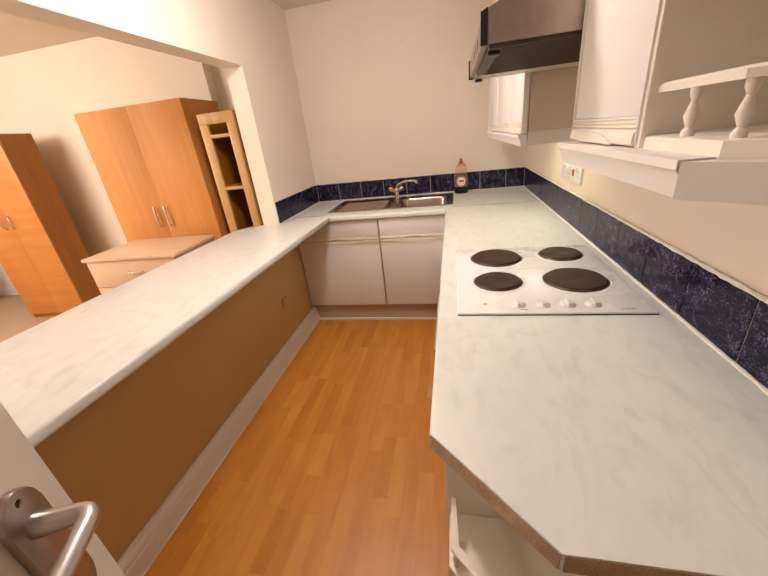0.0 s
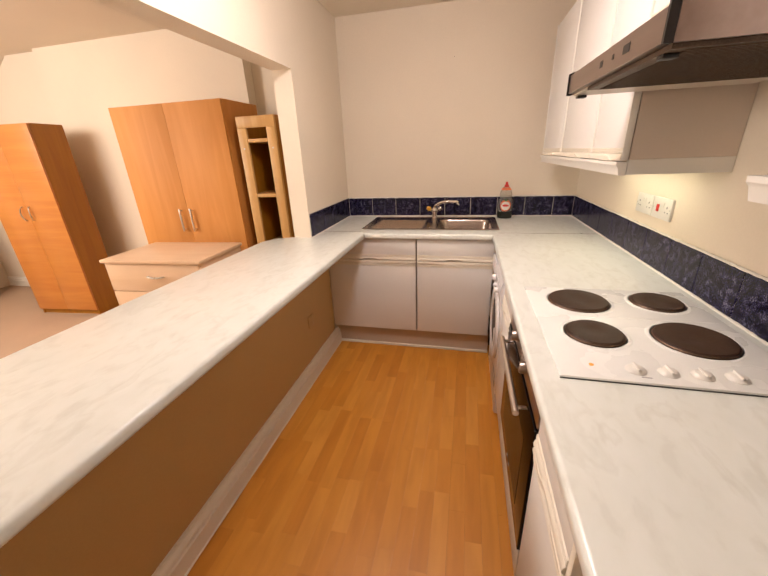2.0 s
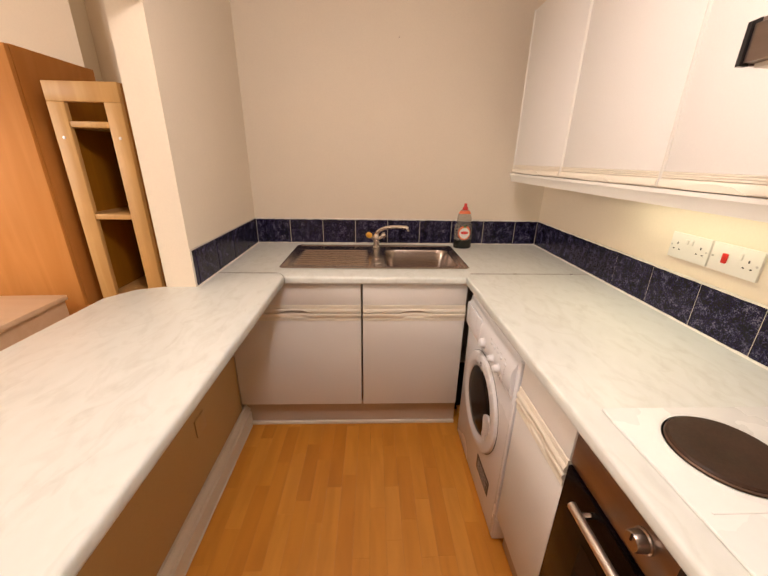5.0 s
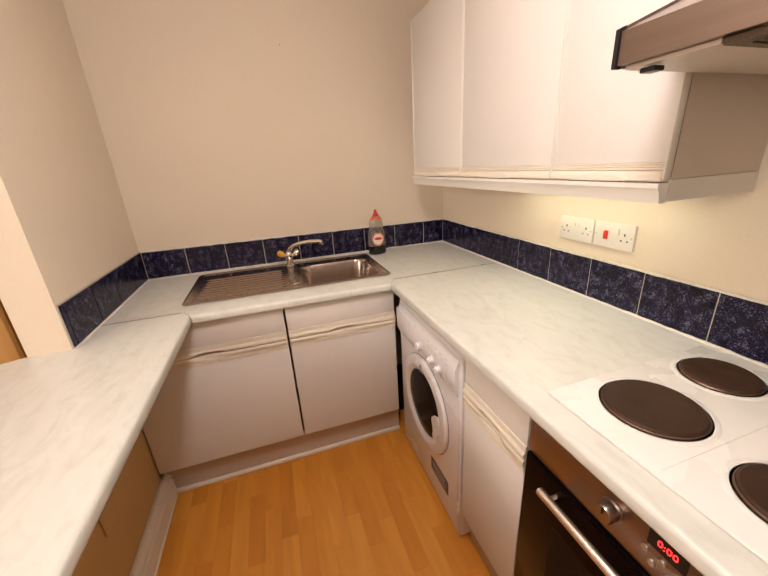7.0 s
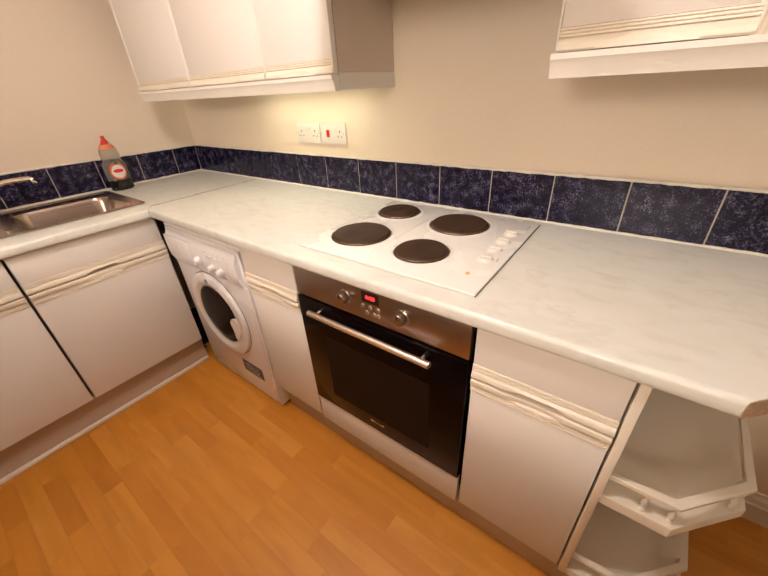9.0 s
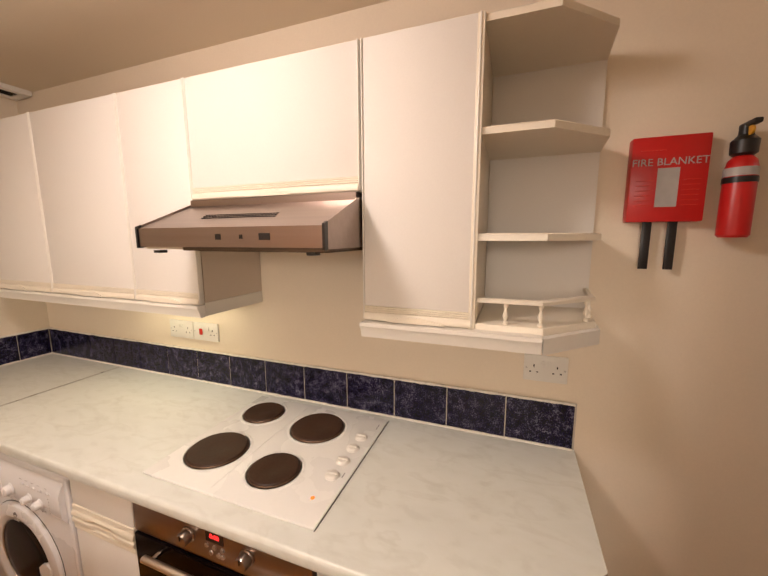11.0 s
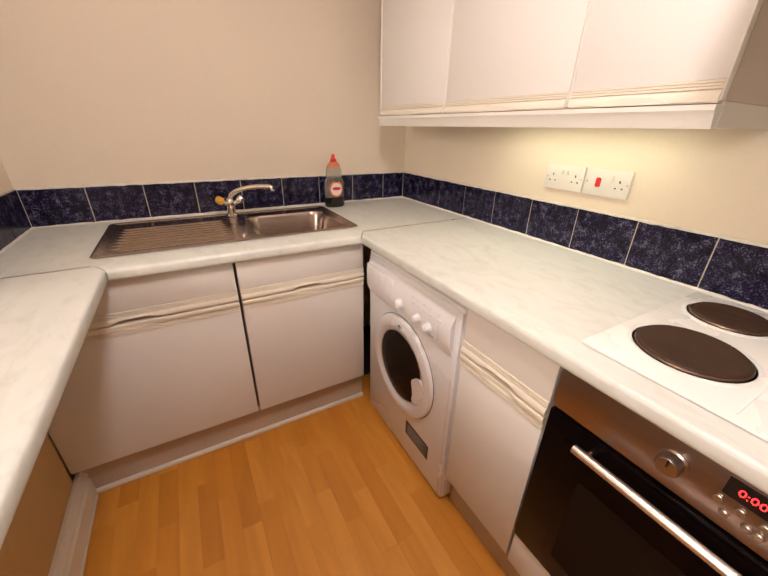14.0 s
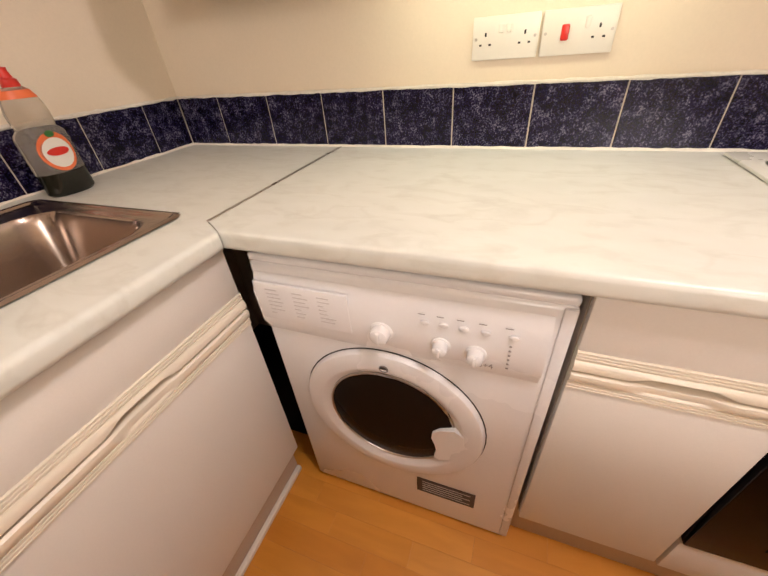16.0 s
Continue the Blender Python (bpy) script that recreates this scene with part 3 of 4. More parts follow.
def washing_machine():
    x, y0, y1, z1 = 0.032, -0.597, -0.006, 0.825
    w = thing("washing_machine", (0.3, -0.30, 0), "white front-loading washer dryer with a round smoked glass door", "washing machine")
    bm = box(bmesh.new(), x, 0.55, y0, y1, 0.012, z1, 0.012, 3)
    part("body", bm, WHITE, w)
    bm = bmesh.new()
    prism(bm, [(x - 0.001, z1 - 0.022), (x - 0.018, z1 - 0.06), (x - 0.016, 0.688), (x - 0.001, 0.655)], y0 + 0.03, y1 - 0.012, "y", 0.0)
    part("fascia", bm, WHITE, w, "slightly projecting white control fascia")
    part("lid", box(bmesh.new(), x + 0.003, 0.56, y0 + 0.001, y1 - 0.001, z1 - 0.004, z1 + 0.014, 0.007, 3), WHITE, w, "white lid")
    part("corner_trim", box(bmesh.new(), x - 0.0045, x + 0.006, y0 + 0.002, y0 + 0.022, 0.03, z1 - 0.004, 0.004, 2), WHITE, w)
    f = x - 0.0175
    dr = part("detergent_drawer", box(bmesh.new(), f - 0.0015, f + 0.006, -0.228, -0.022, 0.700, 0.790, 0.002), WHITE, w, "white detergent drawer front with printed programme list")
    rr = random.Random(5)
    bm = bmesh.new()
    for col, ya in enumerate((-0.05, -0.11, -0.165)):
        for row in range(7):
            ln = rr.uniform(0.012, 0.036)
            box(bm, f - 0.0024, f - 0.0016, ya - ln, ya, 0.775 - row * 0.0095, 0.7768 - row * 0.0095)
    tagged(part("print", bm, PRINTM, dr), kind="stuff")
    for y, z, r in ((-0.290, 0.721, 0.019), (-0.400, 0.717, 0.0135), (-0.460, 0.713, 0.0145)):
        k = part("knob", lathe(bmesh.new(), [(r + 0.004, 0), (r + 0.003, -0.002), (r, -0.003), (r * 0.98, -0.013), (r * 0.88, -0.018), (r * 0.6, -0.0205), (0, -0.021)], (f - 0.001, y, z), "x"), WHITE, w, "white round programme knob")
        part("grip", box(bmesh.new(), f - 0.0245, f - 0.018, y - 0.0035, y + 0.0035, z - r * 0.7, z + r * 0.7, 0.002), WHITE, k)
    for y in (-0.372, -0.404, -0.437, -0.472, -0.515):
        part("button", lathe(bmesh.new(), [(0.008, 0), (0.008, -0.003), (0.006, -0.004), (0, -0.004)], (f - 0.001, y, 0.764), "x", 16, (1.0, 0.6)), WHITE, w)
    bm = bmesh.new()
    for k in range(6):
        box(bm, f - 0.0019, f - 0.0011, -0.514, -0.510, 0.742 - k * 0.010, 0.745 - k * 0.010)
    for y in (-0.36, -0.392, -0.425, -0.46, -0.50):
        box(bm, f - 0.0019, f - 0.0011, y - 0.012, y, 0.779, 0.7805)
    tagged(part("indicator", bm, GREYPR, w), kind="stuff")
    words("capacity_print", "6+4", 0.016, Matrix.Translation((f - 0.0016, -0.478, 0.690)) @ Euler((radians(90), 0, radians(-90))).to_matrix().to_4x4(), GREYPR, w)
    cy, cz = -0.286, 0.438
    bm = lathe(bmesh.new(), [(0.214, 0.0), (0.2135, -0.008), (0.2095, -0.0135), (0.203, -0.0155), (0.174, -0.0175), (0.168, -0.016), (0.151, -0.004), (0.150, 0.0)], (x, cy, cz), "x", 56)
    door = part("door", bm, WHITE, w, "round white door ring")
    bm = lathe(bmesh.new(), [(0.0, 0.003), (0.150, 0.003), (0.150, -0.001), (0.143, -0.004), (0.10, -0.008), (0.0, -0.011)], (x - 0.004, cy, cz), "x", 48)
    part("glass", bm, SMOKED, door, "dark domed door glass")
    part("shadow_gap", lathe(bmesh.new(), [(0.2165, -0.0002), (0.2165, -0.0012), (0.2135, -0.0012)], (x, cy, cz), "x", 56), BLACK, door)
    ring = [(x - 0.0065, cy + 0.1495 * math.cos(2 * math.pi * k / 48), cz + 0.1495 * math.sin(2 * math.pi * k / 48)) for k in range(49)]
    part("seal", tube(bmesh.new(), ring, 0.0028, 8), NICKEL, door)
    bm = bmesh.new()
    prism(bm, [(cy + u, cz + v) for u, v in ((-0.150, 0.034), (-0.118, 0.022), (-0.102, 0.006), (-0.100, -0.012), (-0.108, -0.036), (-0.112, -0.058), (-0.107, -0.082), (-0.118, -0.096), (-0.150, -0.078), (-0.172, -0.030), (-0.170, 0.020))], x - 0.0182, x - 0.006, "x")
    part("handle", bm, WHITE, door, "white moulded door pull")
    part("badge", lathe(bmesh.new(), [(0.010, 0), (0.010, -0.0012), (0.0075, -0.0012), (0.0075, 0)], (x - 0.0172, cy, cz + 0.180), "x", 24), GREYPR, door)
    part("badge_bar", boxes((x - 0.0182, x - 0.0172, cy - 0.020, cy + 0.018, cz + 0.158, cz + 0.162)), GREYPR, door)
    st = part("sticker", boxes((x - 0.0012, x + 0.0005, -0.500, -0.345, 0.125, 0.195)), STICK, w, "dark rating sticker with pale lines")
    bm = bmesh.new()
    for k in range(5):
        box(bm, x - 0.0018, x - 0.0011, -0.488 + 0.02 * (k % 2), -0.36, 0.136 + k * 0.011, 0.139 + k * 0.011)
    tagged(part("print", bm, STICKW, st), kind="stuff")
    for y in (y0 + 0.06, y1 - 0.06):
        part("foot", lathe(bmesh.new(), [(0.02, 0), (0.02, 0.012)], (x + 0.05, y, 0), "z", 14), BLACK, w)


washing_machine()


# open corner shelf unit at the end of the base units
def baluster(bm, x, y, z0, z1, r=0.010):
    h = z1 - z0
    lathe(bm, [(r, 0), (r, 0.12 * h), (r * 0.5, 0.2 * h), (r * 1.15, 0.42 * h), (r * 0.45, 0.72 * h), (r * 0.9, 0.86 * h), (r * 0.9, h)], (x, y, z0), "z", 12)


def corner_shelves(kind, x0, y_in, y_c, k, y_out, shelves, galleries, z_low, z_high, label):
    # Base shelf back is coloured tan for the shade under the worktop.
    board = BOARDM if kind.startswith("base") else DOORM
    u = thing(kind, ((x0 + WX) / 2, (y_in + y_out) / 2, z_low), label, "corner shelf")
    tip = y_out + 0.014
    out = [(x0, y_in), (x0, y_c), (x0 + k, tip), (WX - 0.002, y_out), (WX - 0.002, y_in)]
    part("side_panel", boxes((x0 - 0.009, WX - 0.002, y_in - 0.001, y_in + 0.016, z_low, z_high), r=0.002), RAIL, u, "cream end panel")
    part("back_panel", boxes((WX - 0.012, WX - 0.001, y_out + 0.001, y_in - 0.002, z_low, z_high)), board, u)
    for z in shelves:
        part("shelf", prism(bmesh.new(), out, z, z + 0.018, r=0.003, seg=1), RAIL, u, "white shelf with a cut corner")
    for z in galleries:
        part("gallery_base", prism(bmesh.new(), [(x0 - 0.004, y_in - 0.001), (x0 - 0.004, y_c - 0.003), (x0 + k - 0.002, tip - 0.004), (WX - 0.003, y_out - 0.003), (WX - 0.003, y_in - 0.001)], z - 0.004, z + 0.024, r=0.004, seg=2), RAIL, u, "cream moulded gallery base")
        g = part("gallery_rail", prism(bmesh.new(), [(x0 + 0.002, y_in - 0.002), (x0 + 0.002, y_c), (x0 + k, tip + 0.001), (WX - 0.015, y_out + 0.003), (WX - 0.015, y_out + 0.016), (x0 + k + 0.006, tip + 0.014), (x0 + 0.016, y_c + 0.006), (x0 + 0.016, y_in - 0.002)], z + 0.076, z + 0.087, r=0.003, seg=1), RAIL, u, "cream gallery rail")
        for px, py in ((x0 + 0.009, y_in - 0.072), (x0 + 0.012, y_c + 0.003), (x0 + k * 0.88, tip + 0.022), (x0 + k + 0.035, tip + 0.007)):
            bm = bmesh.new()
            baluster(bm, px, py, z + 0.023, z + 0.077, 0.0065)
            part("baluster", bm, RAIL, g, "small turned spindle")
    return u


corner_shelves("base_corner_shelf", 0.036, -1.8155, -1.935, 0.13, -2.07, (0.15, 0.50), (0.15, 0.50), 0.15, 0.858, "open white corner shelf unit with gallery rails under the worktop end")

# ---- wall units ----
WF = 0.318


def wall_unit(a, b, z0, z1, label, doors):
    u = thing("wall_unit", ((WF + WX) / 2, (a + b) / 2, z0), label, "kitchen cabinet", "wall units")
    part("body", boxes((WF + 0.019, WX - 0.002, a + 0.001, b - 0.001, z0 + 0.005, z1)), CARCASS, u)
    for p, q in doors:
        dr = fascia("door", u, p + 0.004, q - 0.004, z0, z1, WF, "x", "plain white closed door with a ribbed foot", "bottom", False)
        mid = (p + q) / 2
        arc = [(mid - 0.080, z0 + 0.001), (mid + 0.080, z0 + 0.001), (mid + 0.062, z0 + 0.008), (mid + 0.040, z0 + 0.0145), (mid + 0.015, z0 + 0.017), (mid - 0.015, z0 + 0.017), (mid - 0.040, z0 + 0.0145), (mid - 0.062, z0 + 0.008)]
        part("finger_scoop", prism(bmesh.new(), arc, WF - 0.0115, WF - 0.004, "x"), RAIL, dr)
        for e in (p, q):
            part("edge_strip", boxes((WF - 0.0045, WF + 0.016, e - 0.0042 if e == q else e, e if e == q else e + 0.0042, z0 + 0.004, z1), r=0.0018), PELMETM, dr)
    return u


Z0, Z1 = 1.352, 2.072
wall_unit(-0.062, 0.432, Z0, Z1, "closed white wall unit ending short of the sink wall", [(-0.062, 0.432)])
wall_unit(-0.574, -0.064, Z0, Z1, "closed white wall unit above the worktop", [(-0.574, -0.064)])
wall_unit(-0.893, -0.576, Z0, Z1, "narrow closed white wall unit beside the extractor", [(-0.893, -0.576)])
wall_unit(-1.494, -0.895, 1.70, Z1, "short wide white wall unit above the extractor", [(-1.494, -0.895)])
wall_unit(-1.795, -1.500, Z0, Z1, "narrow closed white wall unit beside the corner shelves", [(-1.795, -1.500)])


def pelmet(a, b, label, o=0.0):
    bm = bmesh.new()
    prism(bm, [(WF - 0.004 - o, Z0 - 0.044), (WF + 0.016, Z0 - 0.044), (WF + 0.016, Z0 - 0.002), (WF - 0.016 - o, Z0 - 0.002), (WF - 0.016 - o, Z0 - 0.012), (WF - 0.010 - o, Z0 - 0.02)], a, b, "y")
    return solo("pelmet", bm, PELMETM, (WF, (a + b) / 2, Z0 - 0.042), label, "pelmet")


for a, b in ((-0.060, 0.430), (-0.572, -0.066), (-0.891, -0.578)):
    solo("batten", boxes((WF + 0.022, WF + 0.06, a + 0.01, b - 0.01, Z0 - 0.014, Z0 + 0.0045)), PALEW, (WF + 0.04, (a + b) / 2, Z0 - 0.014), "bare wooden batten under the wall unit", "batten", "battens")
pelmet(-0.893, 0.432, "cream moulded pelmet below the run of wall units")
pelmet(-1.955, -1.500, "cream moulded pelmet below the end wall unit", 0.014)
solo("pelmet", boxes((WF + 0.018, WX - 0.002, -0.893, -0.877, Z0 - 0.042, Z0 + 0.004)), PELMETM, (0.47, -0.885, Z0 - 0.042), "cream pelmet return at the unit's end", "pelmet")
solo("pelmet", boxes((WF + 0.018, WX - 0.002, 0.416, 0.432, Z0 - 0.042, Z0 + 0.004)), PELMETM, (0.47, 0.424, Z0 - 0.042), "cream pelmet return at the far end", "pelmet")
corner_shelves("wall_corner_shelf", WF + 0.008, -1.801, -1.955, 0.125, -2.10, (Z0 - 0.006, 1.570, 1.815, 2.054), (Z0 - 0.010,), Z0 - 0.006, Z1, "open white corner wall shelves with a turned gallery rail")
solo("strip_light", boxes((0.455, 0.545, -0.77, -0.15, 1.334, 1.356), r=0.004), WHITEPL, (0.5, -0.46, 1.334), "slim white strip light under the wall units", "strip light")
solo("pelmet", prism(bmesh.new(), [(WF - 0.028, -1.9575), (WF + 0.115, -2.098), (WX - 0.004, -2.106), (WX - 0.004, -2.085), (WF + 0.120, -2.078), (WF, -1.957)], Z0 - 0.042, Z0 - 0.004), PELMETM, (0.4, -2.0, Z0 - 0.042), "cream moulded pelmet round the corner shelves", "pelmet")


def hood():
    y0, y1 = -1.497, -0.897
    h = thing("extractor_hood", (0.37, -1.197, 1.55), "brushed steel extractor hood with black end caps", "extractor hood")
    prof = [(0.125, 1.556), (0.125, 1.606), (0.300, 1.678), (0.300, 1.698), (WX - 0.003, 1.698), (WX - 0.003, 1.556)]
    part("body", prism(bmesh.new(), prof, y0 + 0.008, y1 - 0.008, "y", 0), STEEL, h)
    cap = [(0.121, 1.552), (0.121, 1.610), (0.300, 1.684), (0.31, 1.694), (0.31, 1.552)]
    for y in (y0, y1 - 0.007):
        part("end_cap", prism(bmesh.new(), cap[:2] + [(0.135, 1.616), (0.135, 1.552)], y, y + 0.007, "y"), BLACK, h, "black plastic end cap")
        part("side_plate", prism(bmesh.new(), [(0.136, 1.553), (0.136, 1.615), (0.300, 1.683), (0.600, 1.696), (0.600, 1.553)], y + 0.001, y + 0.006, "y"), STEEL, h)
    part("light_panel", boxes((0.140, 0.600, y1 - 0.150, y1 - 0.012, 1.549, 1.5555)), SIDEM, h, "pale lamp cover")
    part("filter", boxes((0.140, 0.600, y0 + 0.012, y1 - 0.153, 1.546, 1.555)), FILTER, h, "dark greasy mesh filter")
    bm = bmesh.new()
    for k in range(36):
        y = y0 + 0.022 + k * 0.0115
        box(bm, 0.165, 0.59, y, y + 0.003, 1.5435, 1.5462)
    tagged(part("filter_rib", bm, FILTER, h), kind="stuff")
    for y, w, hh in ((-1.190, 0.009, 0.007), (-1.262, 0.005, 0.005), (-1.332, 0.016, 0.008)):
        part("switch", boxes((0.1242, 0.1265, y - w, y + w, 1.582 - hh, 1.582 + hh)), BLACK, h, "small black control")
    bm = bmesh.new()
    for row in range(3):
        for k in range(24):
            y, s = -1.315 + k * 0.0105 + row * 0.003, 0.36 + row * 0.065
            x, z = 0.125 + 0.175 * s, 1.606 + 0.072 * s
            box(bm, x, x + 0.0055, y, y + 0.0055, z - 0.001, z + 0.0026)
    tagged(part("vent_slot", bm, BLACK, h), kind="stuff")
    for y in (y0 + 0.05, y1 - 0.05):
        part("catch", boxes((0.14, 0.165, y - 0.012, y + 0.012, 1.538, 1.546), r=0.002), BLACK, h)


hood()


# ---- hob ----
def hob():
    x0, x1, y0, y1 = 0.063, 0.580, -1.480, -0.903
    h = thing("hob", ((x0 + x1) / 2, (y0 + y1) / 2, TOP), "white enamel hob with four black sealed hotplates", "hob")
    bm = box(bmesh.new(), x0, x1, y0, y1, TOP + 0.0005, TOP + 0.009, 0.004, 2)
    part("top_plate", bm, ENAMEL, h)
    part("rim", boxes((x0 + 0.001, x1 - 0.001, y0 + 0.0, y0 + 0.002, TOP, TOP + 0.003)), BLACK, h)
    for x, y, r in ((0.218, -1.030, 0.090), (0.460, -1.012, 0.0725), (0.440, -1.262, 0.090), (0.200, -1.262, 0.0725)):
        p = part("hotplate", lathe(bmesh.new(), [(r, TOP + 0.009), (r, TOP + 0.0155), (r - 0.004, TOP + 0.0185), (r * 0.36, TOP + 0.0185), (r * 0.34, TOP + 0.0181), (0, TOP + 0.0181)], (x, y, 0), "z", 48), PLATE, h, "round black cast iron hotplate")
        part("hotplate_rim", lathe(bmesh.new(), [(r + 0.003, TOP + 0.009), (r + 0.003, TOP + 0.012), (r + 0.001, TOP + 0.0145), (r + 0.001, TOP + 0.010)], (x, y, 0), "z", 48), RINGM, p)
        part("hotplate_well", lathe(bmesh.new(), [(r + 0.018, TOP + 0.0088), (r + 0.012, TOP + 0.0112), (r + 0.007, TOP + 0.0105), (r + 0.007, TOP + 0.009)], (x, y, 0), "z", 48), ENAMEL, p)
    part("divider", boxes((x0 + 0.02, x1 - 0.02, -1.146, -1.142, TOP + 0.008, TOP + 0.0100), r=0.0008), ENAMEL, h)
    for k, x in enumerate((0.238, 0.305, 0.372, 0.438)):
        kn = part("knob", lathe(bmesh.new(), [(0.022, 0.0085), (0.022, 0.0105), (0.019, 0.012), (0.017, 0.0155), (0.014, 0.017), (0, 0.017)], (x, -1.432, TOP), "z", 24), WHITEPL, h, "white round control knob")
        part("grip", box(bmesh.new(), x - 0.003, x + 0.003, -1.449, -1.415, TOP + 0.0162, TOP + 0.0215, 0.002), WHITEPL, kn)
    part("indicator_lamp", lathe(bmesh.new(), [(0.0055, 0.009), (0.0055, 0.0105), (0, 0.0115)], (0.145, -1.425, TOP), "z", 14), AMBER, h, "amber indicator lamp")
    for k in range(2):
        part("printed_line", boxes((0.24 if k else 0.50, 0.26 if k else 0.535, -1.462, -1.459, TOP + 0.0088, TOP + 0.0094)), GREYPR, h)


hob()


# ---- sink ----
def sink():
    s = thing("sink", (-0.42, 0.37, TOP), "stainless steel inset sink with a ribbed draining board and one bowl", "sink")
    z = TOP + 0.003
    # pressed sheet: height field over a fine grid
    bx0, bx1, by0, by1 = -0.370, 0.010, 0.165, 0.520
    nx, ny = 150, 190
    bm = bmesh.new()

    def inside(x, y, x0, x1, y0, y1, r):
        dx, dy = max(x0 + r - x, x - x1 + r, 0), max(y0 + r - y, y - y1 + r, 0)
        return r - math.hypot(dx, dy) if dx or dy else r + min(x - x0 - r if x < (x0 + x1) / 2 else x1 - r - x, y - y0 - r if y < (y0 + y1) / 2 else y1 - r - y)

    grid = []
    for i in range(nx + 1):
        row = []
        for j in range(ny + 1):
            x, y = SX0 + (SX1 - SX0) * i / nx, SY0 + (SY1 - SY0) * j / ny
            e = inside(x, y, SX0, SX1, SY0, SY1, 0.03)
            hgt = min(max(e, 0), 0.008) / 0.008 * 0.002
            hgt -= 0.006 * min(max((e - 0.014) / 0.01, 0), 1)
            bowl = inside(x, y, bx0, bx1, by0, by1, 0.07)
            if bowl > 0:
                t = min(bowl / 0.045, 1)
                hgt -= 0.150 * (t * t * (3 - 2 * t)) ** 0.8
            drain = inside(x, y, -0.855, -0.455, 0.175, 0.525, 0.03)
            if drain > 0:
                t = min(drain / 0.032, 1)
                t = t * t * (3 - 2 * t)
                ph = ((y - 0.175) / 0.0389) % 1.0 - 0.5
                hgt += -0.0055 * t + 0.0055 * t * math.exp(-((ph / 0.13) ** 2))
            row.append(bm.verts.new((x, y, z + hgt)) if e > -0.004 else None)
        grid.append(row)
    for i in range(nx):
        for j in range(ny):
            q = [grid[i][j], grid[i + 1][j], grid[i + 1][j + 1], grid[i][j + 1]]
            if all(q):
                bm.faces.new(q)
    ob = part("basin", bm, SINK, s)
    ob.data.shade_smooth()
    part("waste", lathe(bmesh.new(), [(0.045, 0), (0.045, 0.003), (0.036, 0.001), (0, 0.0005)], (-0.18, 0.345, TOP - 0.151), "z", 28), CHROME, s, "round waste outlet")
    part("overflow", lathe(bmesh.new(), [(0.018, 0), (0.018, 0.003), (0, 0.004)], (-0.412, 0.215, TOP + 0.0005), "z", 20), CHROME, s)


sink()


def tap():
    x, y, z = -0.415, 0.565, TOP + 0.002
    t = thing("mixer_tap", (x, y, z), "chrome swan-neck mixer tap with a yellow-topped lever head", "tap")
    part("base", lathe(bmesh.new(), [(0.028, 0), (0.028, 0.006), (0.019, 0.012), (0.017, 0.045), (0.022, 0.055), (0.020, 0.075), (0.012, 0.085), (0, 0.085)], (x, y, z), "z", 24), CHROME, t)
    for sx, mat in ((-1, YELLOW), (1, CHROME)):
        a = Vector((x + sx * 0.012, y - 0.005, z + 0.055))
        d = Vector((sx * 0.75, -0.25, 0.55)).normalized()
        part("valve", tube(bmesh.new(), [a, a + d * 0.030], 0.010, 14), CHROME, t)
        hd = tube(bmesh.new(), [a + d * 0.026, a + d * 0.032, a + d * 0.050, a + d * 0.058], [0.013, 0.018, 0.017, 0.011], 10)
        part("tap_head", hd, mat, t, "yellow tap head" if mat is YELLOW else "chrome tap head")
    pts = [(x, y, z + 0.08)] + curve_pts((x, y, z + 0.08), (x + 0.015, y - 0.015, z + 0.128), (x + 0.12, y - 0.06, z + 0.138), 12)[1:] + [(x + 0.172, y - 0.085, z + 0.138), (x + 0.180, y - 0.088, z + 0.134), (x + 0.182, y - 0.089, z + 0.118)]
    part("spout", tube(bmesh.new(), pts, [0.012] * 4 + [0.0105] * (len(pts) - 4), 14), CHROME, t)


tap()


